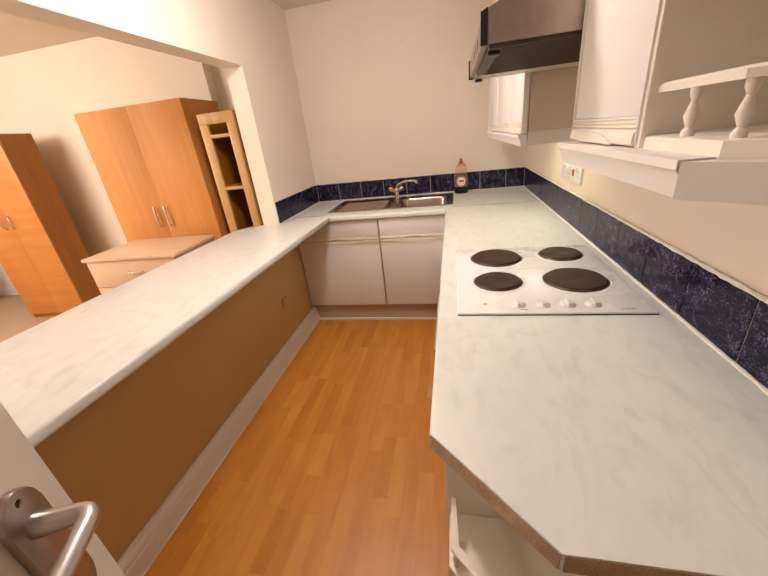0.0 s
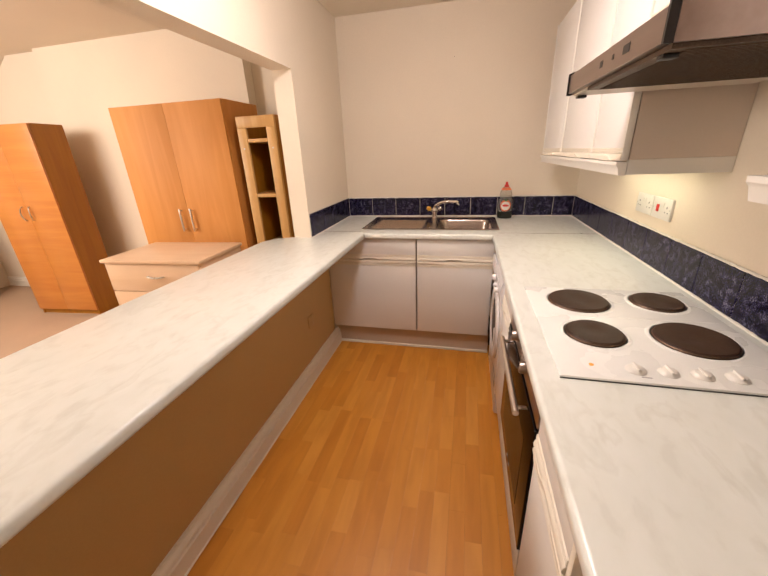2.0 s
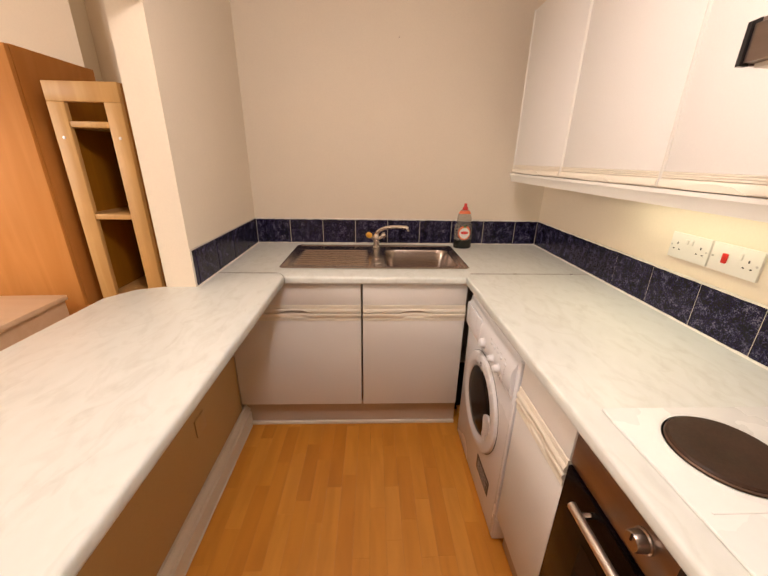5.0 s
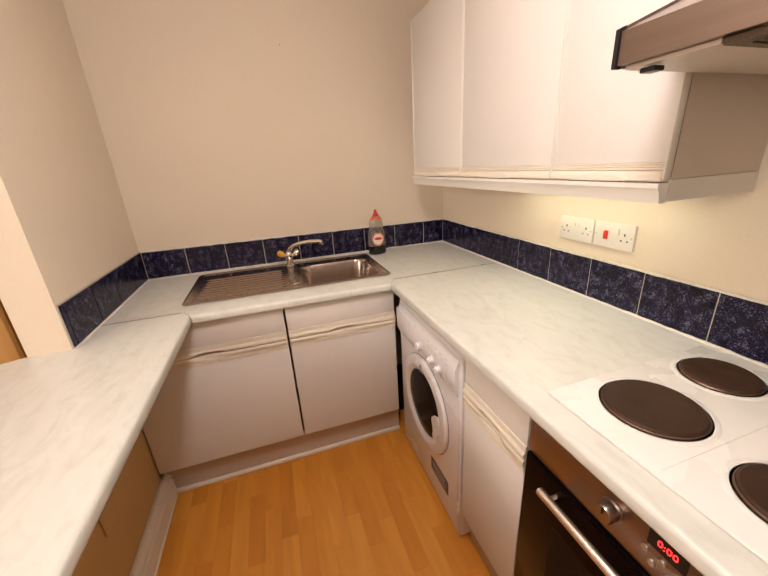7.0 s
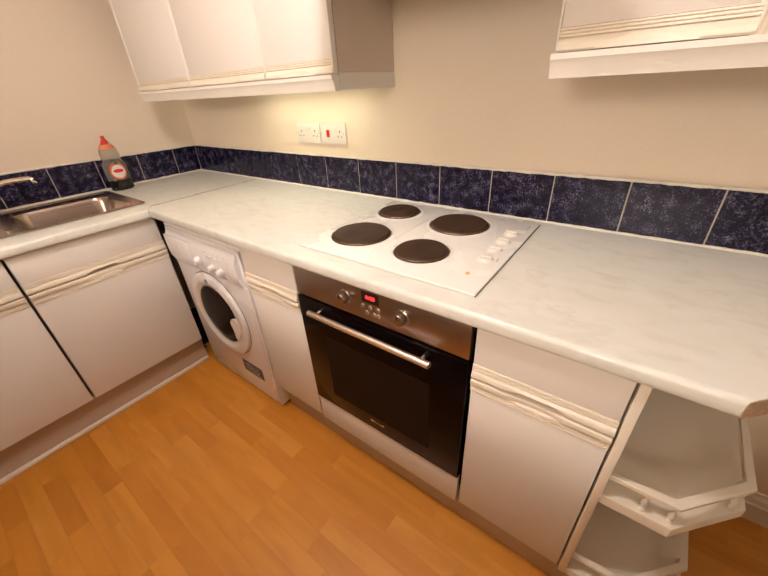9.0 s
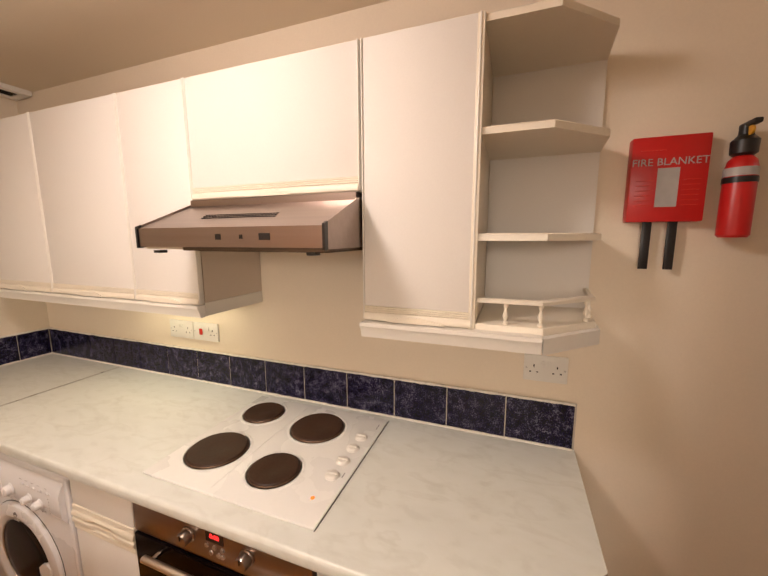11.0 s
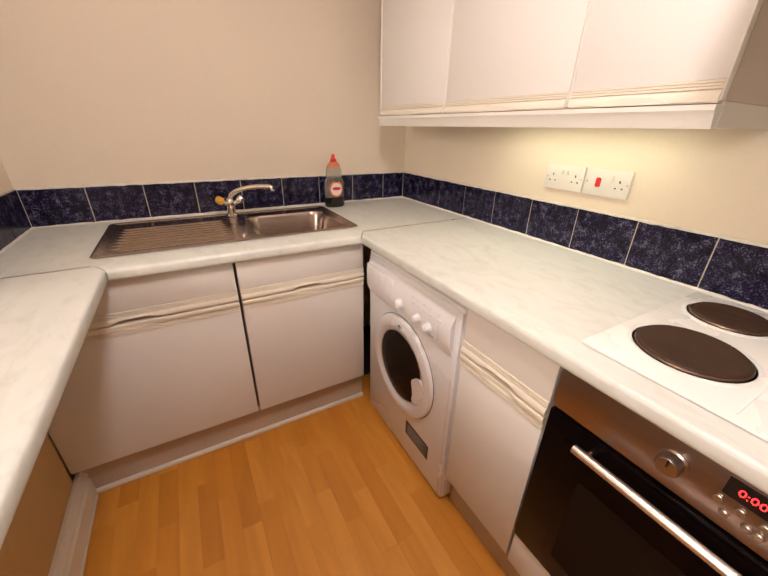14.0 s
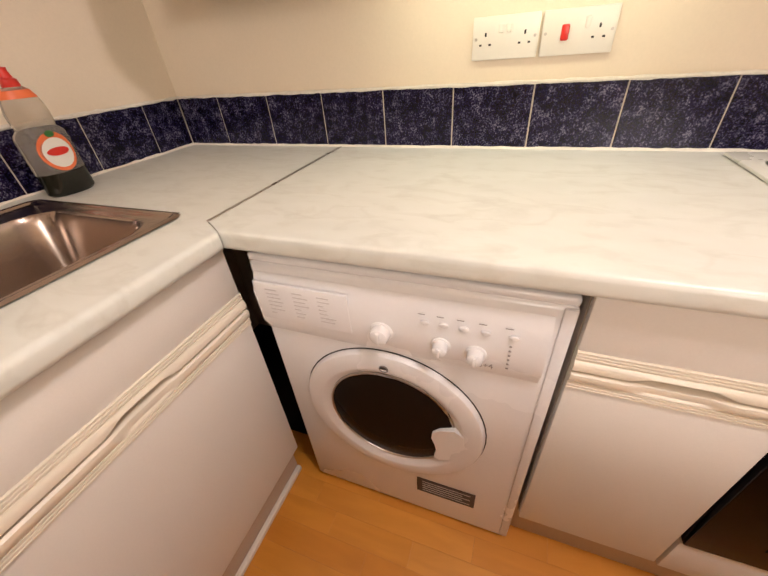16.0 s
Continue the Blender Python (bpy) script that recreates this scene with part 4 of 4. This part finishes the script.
def bottle():
    x, y, z = 0.118, 0.580, TOP + 0.001
    b = thing("soap_bottle", (x, y, z), "half-full clear washing-up liquid bottle with a red cap beside the sink", "bottle")
    sq = (1.2, 0.72)
    part("liquid", lathe(bmesh.new(), [(0.0, 0), (0.040, 0.0), (0.0455, 0.006), (0.0455, 0.052), (0.0, 0.052)], (x, y, z), "z", 28, sq), SOAP, b, "dark green liquid")
    part("bottle_body", lathe(bmesh.new(), [(0.0458, 0.053), (0.0458, 0.130), (0.043, 0.140), (0.034, 0.149), (0.036, 0.160), (0.0365, 0.180), (0.032, 0.205), (0.023, 0.226), (0.016, 0.232)], (x, y, z), "z", 28, sq), CLEARPL, b)
    cap = part("cap", lathe(bmesh.new(), [(0.016, 0.232), (0.017, 0.234), (0.016, 0.246), (0.011, 0.249), (0.008, 0.262), (0.009, 0.268), (0, 0.270)], (x, y, z), "z", 20), REDSW, b, "red flip cap")
    part("neck_band", lathe(bmesh.new(), [(0.0308, 0.210), (0.0275, 0.217), (0.0235, 0.226)], (x, y, z), "z", 28, (1.22, 0.76)), LABELM, b)
    n = 22
    for nm, ru, rv, off, zc, mat in (("label", 0.038, 0.043, 0.0338, 0.098, LABELM), ("label_centre", 0.031, 0.033, 0.0346, 0.096, WHITEPL), ("label_bar", 0.024, 0.009, 0.0352, 0.099, REDSW), ("label_leaf", 0.010, 0.007, 0.0352, 0.137, LEAFM)):
        bm = bmesh.new()
        c = bm.verts.new((x, y - off, z + zc))
        ring = []
        for k in range(n):
            u, v = ru * math.cos(2 * math.pi * k / n), rv * math.sin(2 * math.pi * k / n)
            ring.append(bm.verts.new((x + u, y - off * math.sqrt(max(0, 1 - (u / 0.056) ** 2)), z + zc + v)))
        for k in range(n):
            bm.faces.new((c, ring[k], ring[(k + 1) % n]))
        part(nm, bm, mat, b, "oval orange label" if nm == "label" else "")


bottle()


# ---- sockets, safety gear, vent ----
FACE_E = Euler((radians(90), 0, radians(-90))).to_matrix().to_4x4()


def socket(y0, y1, z0, z1, kind, label):
    s = thing("wall_socket", (WX, (y0 + y1) / 2, z0), label, "socket", "wall sockets")
    f = WX - 0.010
    part("faceplate", box(bmesh.new(), f, WX - 0.0005, y0, y1, z0, z1, 0.002), WHITEPL, s)
    zc = (z0 + z1) / 2

    def holes(yc):
        bm = boxes((f - 0.0008, f + 0.001, yc - 0.002, yc + 0.002, zc + 0.004, zc + 0.012), (f - 0.0008, f + 0.001, yc + 0.008, yc + 0.0135, zc - 0.014, zc - 0.010), (f - 0.0008, f + 0.001, yc - 0.0135, yc - 0.008, zc - 0.014, zc - 0.010))
        part("pin_hole", bm, BLACK, s)

    if kind == "double":
        holes(y1 - 0.030), holes(y0 + 0.030)
        for yc in ((y0 + y1) / 2 + 0.009, (y0 + y1) / 2 - 0.009):
            part("rocker_switch", box(bmesh.new(), f - 0.004, f + 0.001, yc - 0.006, yc + 0.006, zc + 0.010, zc + 0.026, 0.0015), WHITEPL, s)
    else:
        part("cooker_switch", box(bmesh.new(), f - 0.006, f + 0.001, y1 - 0.056, y1 - 0.040, zc - 0.015, zc + 0.015, 0.003), REDSW, s, "red cooker switch")
        holes(y0 + 0.032)
        part("rocker_switch", box(bmesh.new(), f - 0.004, f + 0.001, y0 + 0.052, y0 + 0.062, zc + 0.006, zc + 0.026, 0.0015), WHITEPL, s)
    for yy in (y0 + 0.008, y1 - 0.008):
        part("screw", lathe(bmesh.new(), [(0.0032, 0), (0.0032, -0.0012), (0, -0.0014)], (f, yy, zc), "x", 10), NICKEL, s)


socket(-0.483, -0.335, 1.105, 1.190, "double", "white double wall socket above the tiles")
socket(-0.637, -0.489, 1.105, 1.190, "cooker", "white cooker control socket with a red switch")
socket(-2.062, -1.934, 1.118, 1.204, "double", "white double wall socket under the corner shelves")


def blanket():
    y0, y1, z0, z1 = -2.340, -2.170, 1.618, 1.838
    b = thing("fire_blanket", (WX, -2.255, z0), "red wall-mounted fire blanket case with two black pull straps", "fire blanket")
    part("case", box(bmesh.new(), WX - 0.035, WX - 0.0005, y0, y1, z0, z1, 0.004), RED, b)
    f = WX - 0.0358
    words("title_print", "FIRE BLANKET", 0.0262, Matrix.Translation((f, (y0 + y1) / 2, z1 - 0.066)) @ FACE_E, STICKW, b)
    part("picture_panel", boxes((f, f + 0.001, -2.279, -2.231, 1.657, 1.757)), STICKW, b, "pale instruction picture")
    bm = bmesh.new()
    for k in range(6):
        for a, c in ((-2.225, -2.185), (-2.325, -2.288)):
            box(bm, f, f + 0.001, a, c, 1.660 + 0.013 * k, 1.6625 + 0.013 * k)
    box(bm, f, f + 0.001, -2.245, -2.190, z1 - 0.036, z1 - 0.033)
    tagged(part("small_print", bm, REDSW, b), kind="stuff")
    for y in (-2.222, -2.279):
        part("strap", box(bmesh.new(), WX - 0.028, WX - 0.024, y - 0.011, y + 0.011, 1.490, z0 + 0.002, 0.001), BLACK, b, "black webbing strap")


def extinguisher():
    x, y, z = WX - 0.044, -2.398, 1.576
    e = thing("fire_extinguisher", (x, y, z), "small red wall-mounted fire extinguisher with a black head", "fire extinguisher")
    part("cylinder", lathe(bmesh.new(), [(0.027, 0), (0.032, 0.006), (0.032, 0.165), (0.027, 0.186), (0.016, 0.198)], (x, y, z), "z", 28), RED, e)
    part("head", lathe(bmesh.new(), [(0.018, 0.196), (0.026, 0.202), (0.027, 0.232), (0.015, 0.245), (0.013, 0.268)], (x, y, z), "z", 20), BLACK, e)
    part("lever", box(bmesh.new(), x - 0.045, x + 0.02, y - 0.008, y + 0.008, z + 0.262, z + 0.274, 0.003), BLACK, e)
    part("safety_pin", lathe(bmesh.new(), [(0.010, -0.003), (0.012, 0.003)], (x - 0.02, y, z + 0.252), "y", 14), YELLOW, e, "yellow safety tag")
    part("bracket_strap", lathe(bmesh.new(), [(0.0335, 0.132), (0.0335, 0.146)], (x, y, z), "z", 28), BLACK, e)
    part("label", lathe(bmesh.new(), [(0.0326, 0.148), (0.0326, 0.168)], (x, y, z), "z", 28), STICKW, e)
    part("bracket", boxes((x + 0.030, WX - 0.0005, y - 0.012, y + 0.012, z + 0.05, z + 0.18)), BLACK, e)


blanket()
extinguisher()


def ceiling_vent():
    x, y, z = 0.545, 0.590, CEILZ
    v = thing("ceiling_vent", (x, y, z - 0.03), "square white ceiling ventilator with a dark grille", "vent")
    part("frame", boxes((x - 0.075, x + 0.075, y - 0.075, y - 0.04, z - 0.026, z - 0.0005), (x - 0.075, x + 0.075, y + 0.04, y + 0.075, z - 0.028, z - 0.0005), (x - 0.075, x - 0.04, y - 0.04, y + 0.04, z - 0.028, z - 0.0005), (x + 0.04, x + 0.075, y - 0.04, y + 0.04, z - 0.028, z - 0.0005), r=0.003), WHITEPL, v)
    part("backing", boxes((x - 0.04, x + 0.04, y - 0.04, y + 0.04, z - 0.012, z - 0.002)), DARK, v)
    for k in range(5):
        part("slat", boxes((x - 0.039, x + 0.039, y - 0.033 + k * 0.016, y - 0.030 + k * 0.016, z - 0.022, z - 0.010)), BLACK, v)


ceiling_vent()


# ---- the kitchen door, standing open ----
def door():
    hx, hy = DOOR_HINGE
    m = Matrix.Translation((hx, hy, 0)) @ Euler((0, 0, DOOR_TURN)).to_matrix().to_4x4()
    d = thing("door", (hx, hy, 0), "white panelled kitchen door standing open with a satin lever handle", "door")

    def put(bm):
        bmesh.ops.transform(bm, matrix=m, verts=bm.verts)
        return bm
    W, T, H = 0.660, 0.040, 1.98
    # leaf: local y runs from the hinge to the free edge, +x is the face seen
    st = 0.085
    rows = [(-T, 0, 0.0, st, 0.008, H), (-T, 0, W - st, W, 0.008, H), (-T, 0, st, W - st, 0.008, 0.24), (-T, 0, st, W - st, H - 0.12, H), (-T, 0, st, W - st, 0.90, 1.140)]
    leaf = part("leaf", put(boxes(*rows)), GLOSS, d)
    for z0, z1 in ((0.24, 0.90), (1.140, H - 0.12)):
        part("panel", put(boxes((-T + 0.012, -0.012, st, W - st, z0, z1))), GLOSS, leaf, "recessed flat panel")
        bm = bmesh.new()
        for x0, x1, w in ((-0.012, 0.006, 0.014), (-0.012, -0.002, 0.028)):
            box(bm, x0, x1, st, W - st, z0, z0 + w, 0.002), box(bm, x0, x1, st, W - st, z1 - w, z1, 0.002)
            box(bm, x0, x1, st, st + w, z0 + w, z1 - w, 0.002), box(bm, x0, x1, W - st - w, W - st, z0 + w, z1 - w, 0.002)
        part("moulding", put(bm), GLOSS, leaf, "raised panel moulding")
    hy_, hz = W - 0.052, 1.10
    arc = [(hy_ + 0.022 * math.cos(math.pi * k / 14), hz + 0.018 + 0.026 * math.sin(math.pi * k / 14)) for k in range(15)]
    low = [(hy_ + 0.022 * math.cos(math.pi * k / 14), hz - 0.098 + 0.026 * math.sin(math.pi * k / 14)) for k in range(14, 29)]
    bm = prism(bmesh.new(), arc + low, 0.0005, 0.009, "x", r=0.002)
    hd = part("handle", put(bm), KNOBM, d, "satin nickel lever handle on a long plate")
    pts = [(0.006, hy_, hz), (0.046, hy_, hz)] + curve_pts((0.046, hy_, hz), (0.057, hy_, hz), (0.058, hy_ - 0.014, hz), 6)[1:] + [(0.058, hy_ - 0.06, hz - 0.002), (0.056, hy_ - 0.105, hz - 0.004), (0.050, hy_ - 0.118, hz - 0.005)]
    part("lever", put(tube(bmesh.new(), pts, [0.0125, 0.0095] + [0.0092] * (len(pts) - 2), 18)), NICKEL, hd)
    for dz in (0.032, -0.098):
        part("screw", put(lathe(bmesh.new(), [(0.004, 0), (0.004, 0.001), (0, 0.0012)], (0.008, hy_, hz + dz), "x", 12)), CHROME, hd)


DOOR_HINGE, DOOR_TURN = (-0.085, -2.795), radians(25.5)
door()
setting("door_frame", boxes((-0.115, -0.085, SOUTH - 0.121, SOUTH + 0.001, 0, 2.03), (0.56, 0.59, SOUTH - 0.121, SOUTH + 0.001, 0, 2.03), (-0.085, 0.56, SOUTH - 0.121, SOUTH + 0.001, 2.0, 2.03)), GLOSS, "cream door lining", "door frame")


# ---- bedroom furniture ----
def wardrobe(x0, x1, y0, y1, h, front_mat, side_mat, label, handles, knob_z, turn=0.0, bowed=False):
    w = thing("wardrobe", ((x0 + x1) / 2, (y0 + y1) / 2, 0), label, "wardrobe", "wardrobes")
    for nm, row in (("side_panel", (x0, x0 + 0.018, y0 + 0.02, y1, 0, h)), ("side_panel", (x1 - 0.018, x1, y0 + 0.02, y1, 0, h)), ("top_panel", (x0 + 0.018, x1 - 0.018, y0 + 0.02, y1, h - 0.02, h)),
                    ("kickboard", (x0 + 0.018, x1 - 0.018, y0 + 0.03, y0 + 0.05, 0.0, 0.07)), ("back_panel", (x0 + 0.018, x1 - 0.018, y1 - 0.012, y1, 0.0, h - 0.02))):
        part(nm, boxes(row), side_mat, w)
    mid = (x0 + x1) / 2
    for a, b in ((x0 + 0.001, mid - 0.0006), (mid + 0.0006, x1 - 0.001)):
        part("door", box(bmesh.new(), a, b, y0, y0 + 0.018, 0.055, h - 0.002, 0.0015), front_mat, w, "plain closed wooden door")
    for x in handles:
        if bowed:
            pts = [(x, y0, knob_z + 0.06)] + curve_pts((x, y0 - 0.012, knob_z + 0.058), (x + (0.02 if x > mid else -0.02), y0 - 0.04, knob_z), (x, y0 - 0.012, knob_z - 0.058), 8) + [(x, y0, knob_z - 0.06)]
            part("handle", tube(bmesh.new(), pts, 0.0055, 10), NICKEL, w, "curved chrome pull")
        else:
            part("handle", box(bmesh.new(), x - 0.007, x + 0.007, y0 - 0.028, y0 - 0.018, knob_z - 0.085, knob_z + 0.085, 0.003), NICKEL, w, "straight steel pull")
            for dz in (-0.07, 0.07):
                part("post", tube(bmesh.new(), [(x, y0 - 0.02, knob_z + dz), (x, y0, knob_z + dz)], 0.004, 8), NICKEL, w)
    w.rotation_euler[2] = turn
    return w


wardrobe(-2.690, -1.772, 0.012, 0.440, 1.785, CHERRY, CHERRY, "tall cherry-veneered double wardrobe with two straight steel pulls", (-2.285, -2.190), 0.99)
# The carcass colour is darkened because its side faces away from the lamp.
wardrobe(-4.42, -3.74, 0.13, 0.43, 1.757, HONEY, CHERRY_SHADE, "glossy honey-coloured wardrobe, its shaded side coloured dark, with curved pulls", (-4.12, -4.04), 1.02, radians(5), True)


def chest(x0, x1, y0, y1, h, n, mat, label, handle=True, base_mat=None, turn=0.0):
    c = thing("chest_of_drawers", ((x0 + x1) / 2, (y0 + y1) / 2, 0), label, "chest of drawers", "chests of drawers")
    part("carcass", boxes((x0 + 0.01, x1 - 0.01, y0 + 0.02, y1, 0, h - 0.022)), base_mat or mat, c)
    part("top", box(bmesh.new(), x0 - 0.008, x1 + 0.008, y0 - 0.012, y1, h - 0.022, h, 0.004), mat, c)
    step = (h - 0.022 - 0.06) / n
    for k in range(n):
        z = 0.06 + k * step
        dr = part("drawer", box(bmesh.new(), x0 + 0.012, x1 - 0.012, y0, y0 + 0.018, z + 0.003, z + step - 0.003, 0.002), mat, c, "closed drawer")
        if handle:
            xm, zm = (x0 + x1) / 2 + 0.02, z + step * 0.55
            pts = [(xm - 0.055, y0, zm)] + curve_pts((xm - 0.052, y0 - 0.014, zm), (xm, y0 - 0.028, zm - 0.004), (xm + 0.052, y0 - 0.014, zm), 8) + [(xm + 0.055, y0, zm)]
            part("handle", tube(bmesh.new(), pts, 0.006, 8), NICKEL, dr, "bowed metal pull")
    c.rotation_euler[2] = turn
    return c


chest(-2.425, -1.73, -0.575, -0.12, 0.85, 4, PALEW, "pale beech-effect chest of drawers in front of the wardrobe", turn=radians(3))
chest(-6.00, -5.20, -0.40, 0.05, 1.07, 6, CHERRYO, "orange-brown six-drawer chest against the sloping bedroom wall", False, CHERRY_SHADE, radians(90))


def shelf_tower():
    x0, x1, y0, y1, h = -1.690, -1.410, 0.02, 0.42, 1.668
    s = thing("shelf_tower", ((x0 + x1) / 2, (y0 + y1) / 2, 0), "tall narrow pine shelving frame with a shaded inside coloured dark, beside the wardrobe", "shelving unit")
    # Near-black sheet stands in for the shade at the back of the frame.
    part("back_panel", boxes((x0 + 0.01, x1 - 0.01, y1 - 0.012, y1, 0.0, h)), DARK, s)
    for x in (x0, x1 - 0.065):
        part("upright", box(bmesh.new(), x, x + 0.065, y0, y0 + 0.022, 0, h - 0.07, 0.003), PINE, s, "knotty pine upright")
    part("top_rail", box(bmesh.new(), x0, x1, y0, y0 + 0.022, h - 0.07, h, 0.003), PINE, s)
    # Sheets added over the open sides, coloured dark for the shade within.
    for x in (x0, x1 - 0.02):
        part("side_panel", boxes((x, x + 0.02, y0 + 0.022, y1 - 0.012, 0, h)), CHERRY_SHADE, s)
    part("rear_upright", box(bmesh.new(), x1 - 0.004, x1 + 0.040, y1 - 0.024, y1, 0, 1.50, 0.003), PINE, s, "knotty pine rear upright")
    for z in (1.508, 1.148, 0.78, 0.42):
        part("shelf", box(bmesh.new(), x0 + 0.02, x1 - 0.02, y0 + 0.004, y1 - 0.012, z, z + 0.022, 0.002), PINE, s)
    for z in (0.4, 1.47):
        for x in (x0 + 0.032, x1 - 0.032):
            part("screw", lathe(bmesh.new(), [(0.006, 0), (0.006, -0.0015), (0, -0.002)], (x, y0, z), "y", 12), NICKEL, s)


shelf_tower()


def pendant(x, y, z, label):
    p = thing("ceiling_lamp", (x, y, z), label, "ceiling lamp")
    part("rose", lathe(bmesh.new(), [(0.05, -0.02), (0.05, -0.001)], (x, y, CEILZ), "z", 24), WHITEPL, p)
    part("holder", lathe(bmesh.new(), [(0.018, -0.045), (0.022, -0.021)], (x, y, CEILZ), "z", 20), WHITEPL, p)


pendant(-0.47, -1.05, CEILZ - 0.045, "white ceiling rose and lampholder above the kitchen floor")
nail = thing("wall_nail", (-0.30, BY, 2.02), "small dark nail in the wall above the sink", "nail")
part("shank", tube(bmesh.new(), [(-0.30, BY - 0.012, 2.02), (-0.30, BY, 2.02)], 0.003, 8), PLINTHM, nail)
blank = thing("blank_plate", (-1.140, -0.36, 0.35), "cream blank cover plate low on the taupe wall", "wall plate")
part("faceplate", box(bmesh.new(), -1.1395, -1.133, -0.400, -0.325, 0.350, 0.430, 0.002), DWARF, blank)

# ---- tiles and floor strips ----
GAP = 0.004


def tile_row(wall, name, spans, z0, z1, along):
    cache = {}
    for place, length in spans:
        key = round(length, 4)
        if key not in cache:
            bm = bmesh.new()
            hl = length / 2 - GAP / 2
            if along == "y":
                box(bm, -0.0075, 0.0, -hl, hl, z0, z1, 0.0012, 1)
            else:
                box(bm, -hl, hl, -0.0075, 0.0, z0, z1, 0.0012, 1)
            cache[key] = finish(bm, "tile", TILE)
        t = new("tile", cache[key])
        t.parent = wall
        t.location = place
    return cache


def spans_along(a, b, first, size):
    cuts = sorted({a, b, *[c for c in (first + size * k for k in range(-20, 21)) if a + 0.012 < c < b - 0.012]})
    return [((p + q) / 2, q - p) for p, q in zip(cuts, cuts[1:])]


TZ0, TZ1 = TOP + 0.004, 1.052
tile_row(wall_e, "tile", [((WX - 0.001, c, 0), l) for c, l in spans_along(-2.092, BY - 0.008, -0.094, 0.199)], TZ0, TZ1, "y")
tile_row(wall_n, "tile", [((c, BY - 0.001, 0), l) for c, l in spans_along(LX + 0.008, WX - 0.009, 0.476, 0.2045)], TZ0, TZ1, "x")
for c, l in spans_along(OPEN_Y + 0.004, BY - 0.009, 0.093, 0.2):
    bm = box(bmesh.new(), 0.0, 0.0075, -l / 2 + GAP / 2, l / 2 - GAP / 2, TZ0, TZ1, 0.0012, 1)
    t = new("tile", finish(bm, "tile", TILE))
    t.parent, t.location = wall_w, (LX + 0.001, c, 0)
setting("grout", boxes((WX - 0.005, WX - 0.0005, -2.096, BY - 0.001, TOP, TZ1 + 0.004), (LX + 0.006, WX - 0.006, BY - 0.005, BY - 0.0005, TOP, TZ1 + 0.004), (LX + 0.0005, LX + 0.005, OPEN_Y, BY - 0.006, TOP, TZ1 + 0.004)), GROUT, "cream grout between and above the tiles", "grout")


def seal(a, b, name):
    """An uneven bead of sealant along the foot of the tiles."""
    a, b = Vector(a), Vector(b)
    n = int((b - a).length / 0.02)
    rr = random.Random(len(name))
    pts = [a.lerp(b, k / n) + Vector((0, 0, rr.uniform(-0.0006, 0.0006))) for k in range(n + 1)]
    setting(name, tube(bmesh.new(), pts, [0.0045 + rr.uniform(-0.001, 0.0015) for _ in pts], 8), SEAL, "uneven white sealant bead", "sealant", True)


seal((WX - 0.0105, -2.09, TOP + 0.001), (WX - 0.0105, BY - 0.01, TOP + 0.001), "trim_seal_east")
seal((LX + 0.01, BY - 0.0105, TOP + 0.001), (WX - 0.01, BY - 0.0105, TOP + 0.001), "trim_seal_north")
seal((LX + 0.0105, OPEN_Y, TOP + 0.001), (LX + 0.0105, BY - 0.01, TOP + 0.001), "trim_seal_west")
seal((WX - 0.008, -2.09, TZ1 + 0.002), (WX - 0.008, BY - 0.01, TZ1 + 0.002), "trim_topseal_east")
seal((LX + 0.01, BY - 0.008, TZ1 + 0.002), (WX - 0.01, BY - 0.008, TZ1 + 0.002), "trim_topseal_north")

floor = bpy.data.objects["floor"]
SW = 0.0655
rng = random.Random(11)
strips = {}
x = -1.1655
while x < 0.62:
    y = SOUTH - 0.4 + rng.uniform(-0.3, 0.0)
    while y < 0.10:
        ln = rng.choice((0.24, 0.32, 0.40, 0.48))
        if x < 0.10 or y < -2.0:
            if ln not in strips:
                strips[ln] = finish(box(bmesh.new(), 0.0002, SW - 0.0002, 0.0002, ln - 0.0002, -0.004, 0.0), "plank", FLOOR)
            pl = new("plank", strips[ln])
            pl.parent, pl.location = floor, (x, y, 0)
        y += ln
    x += SW
setting("floor_hall", boxes((LX, WX, -4.3, SOUTH - 0.75, -0.0039, -0.0005)), FLOOR, "", "floor")
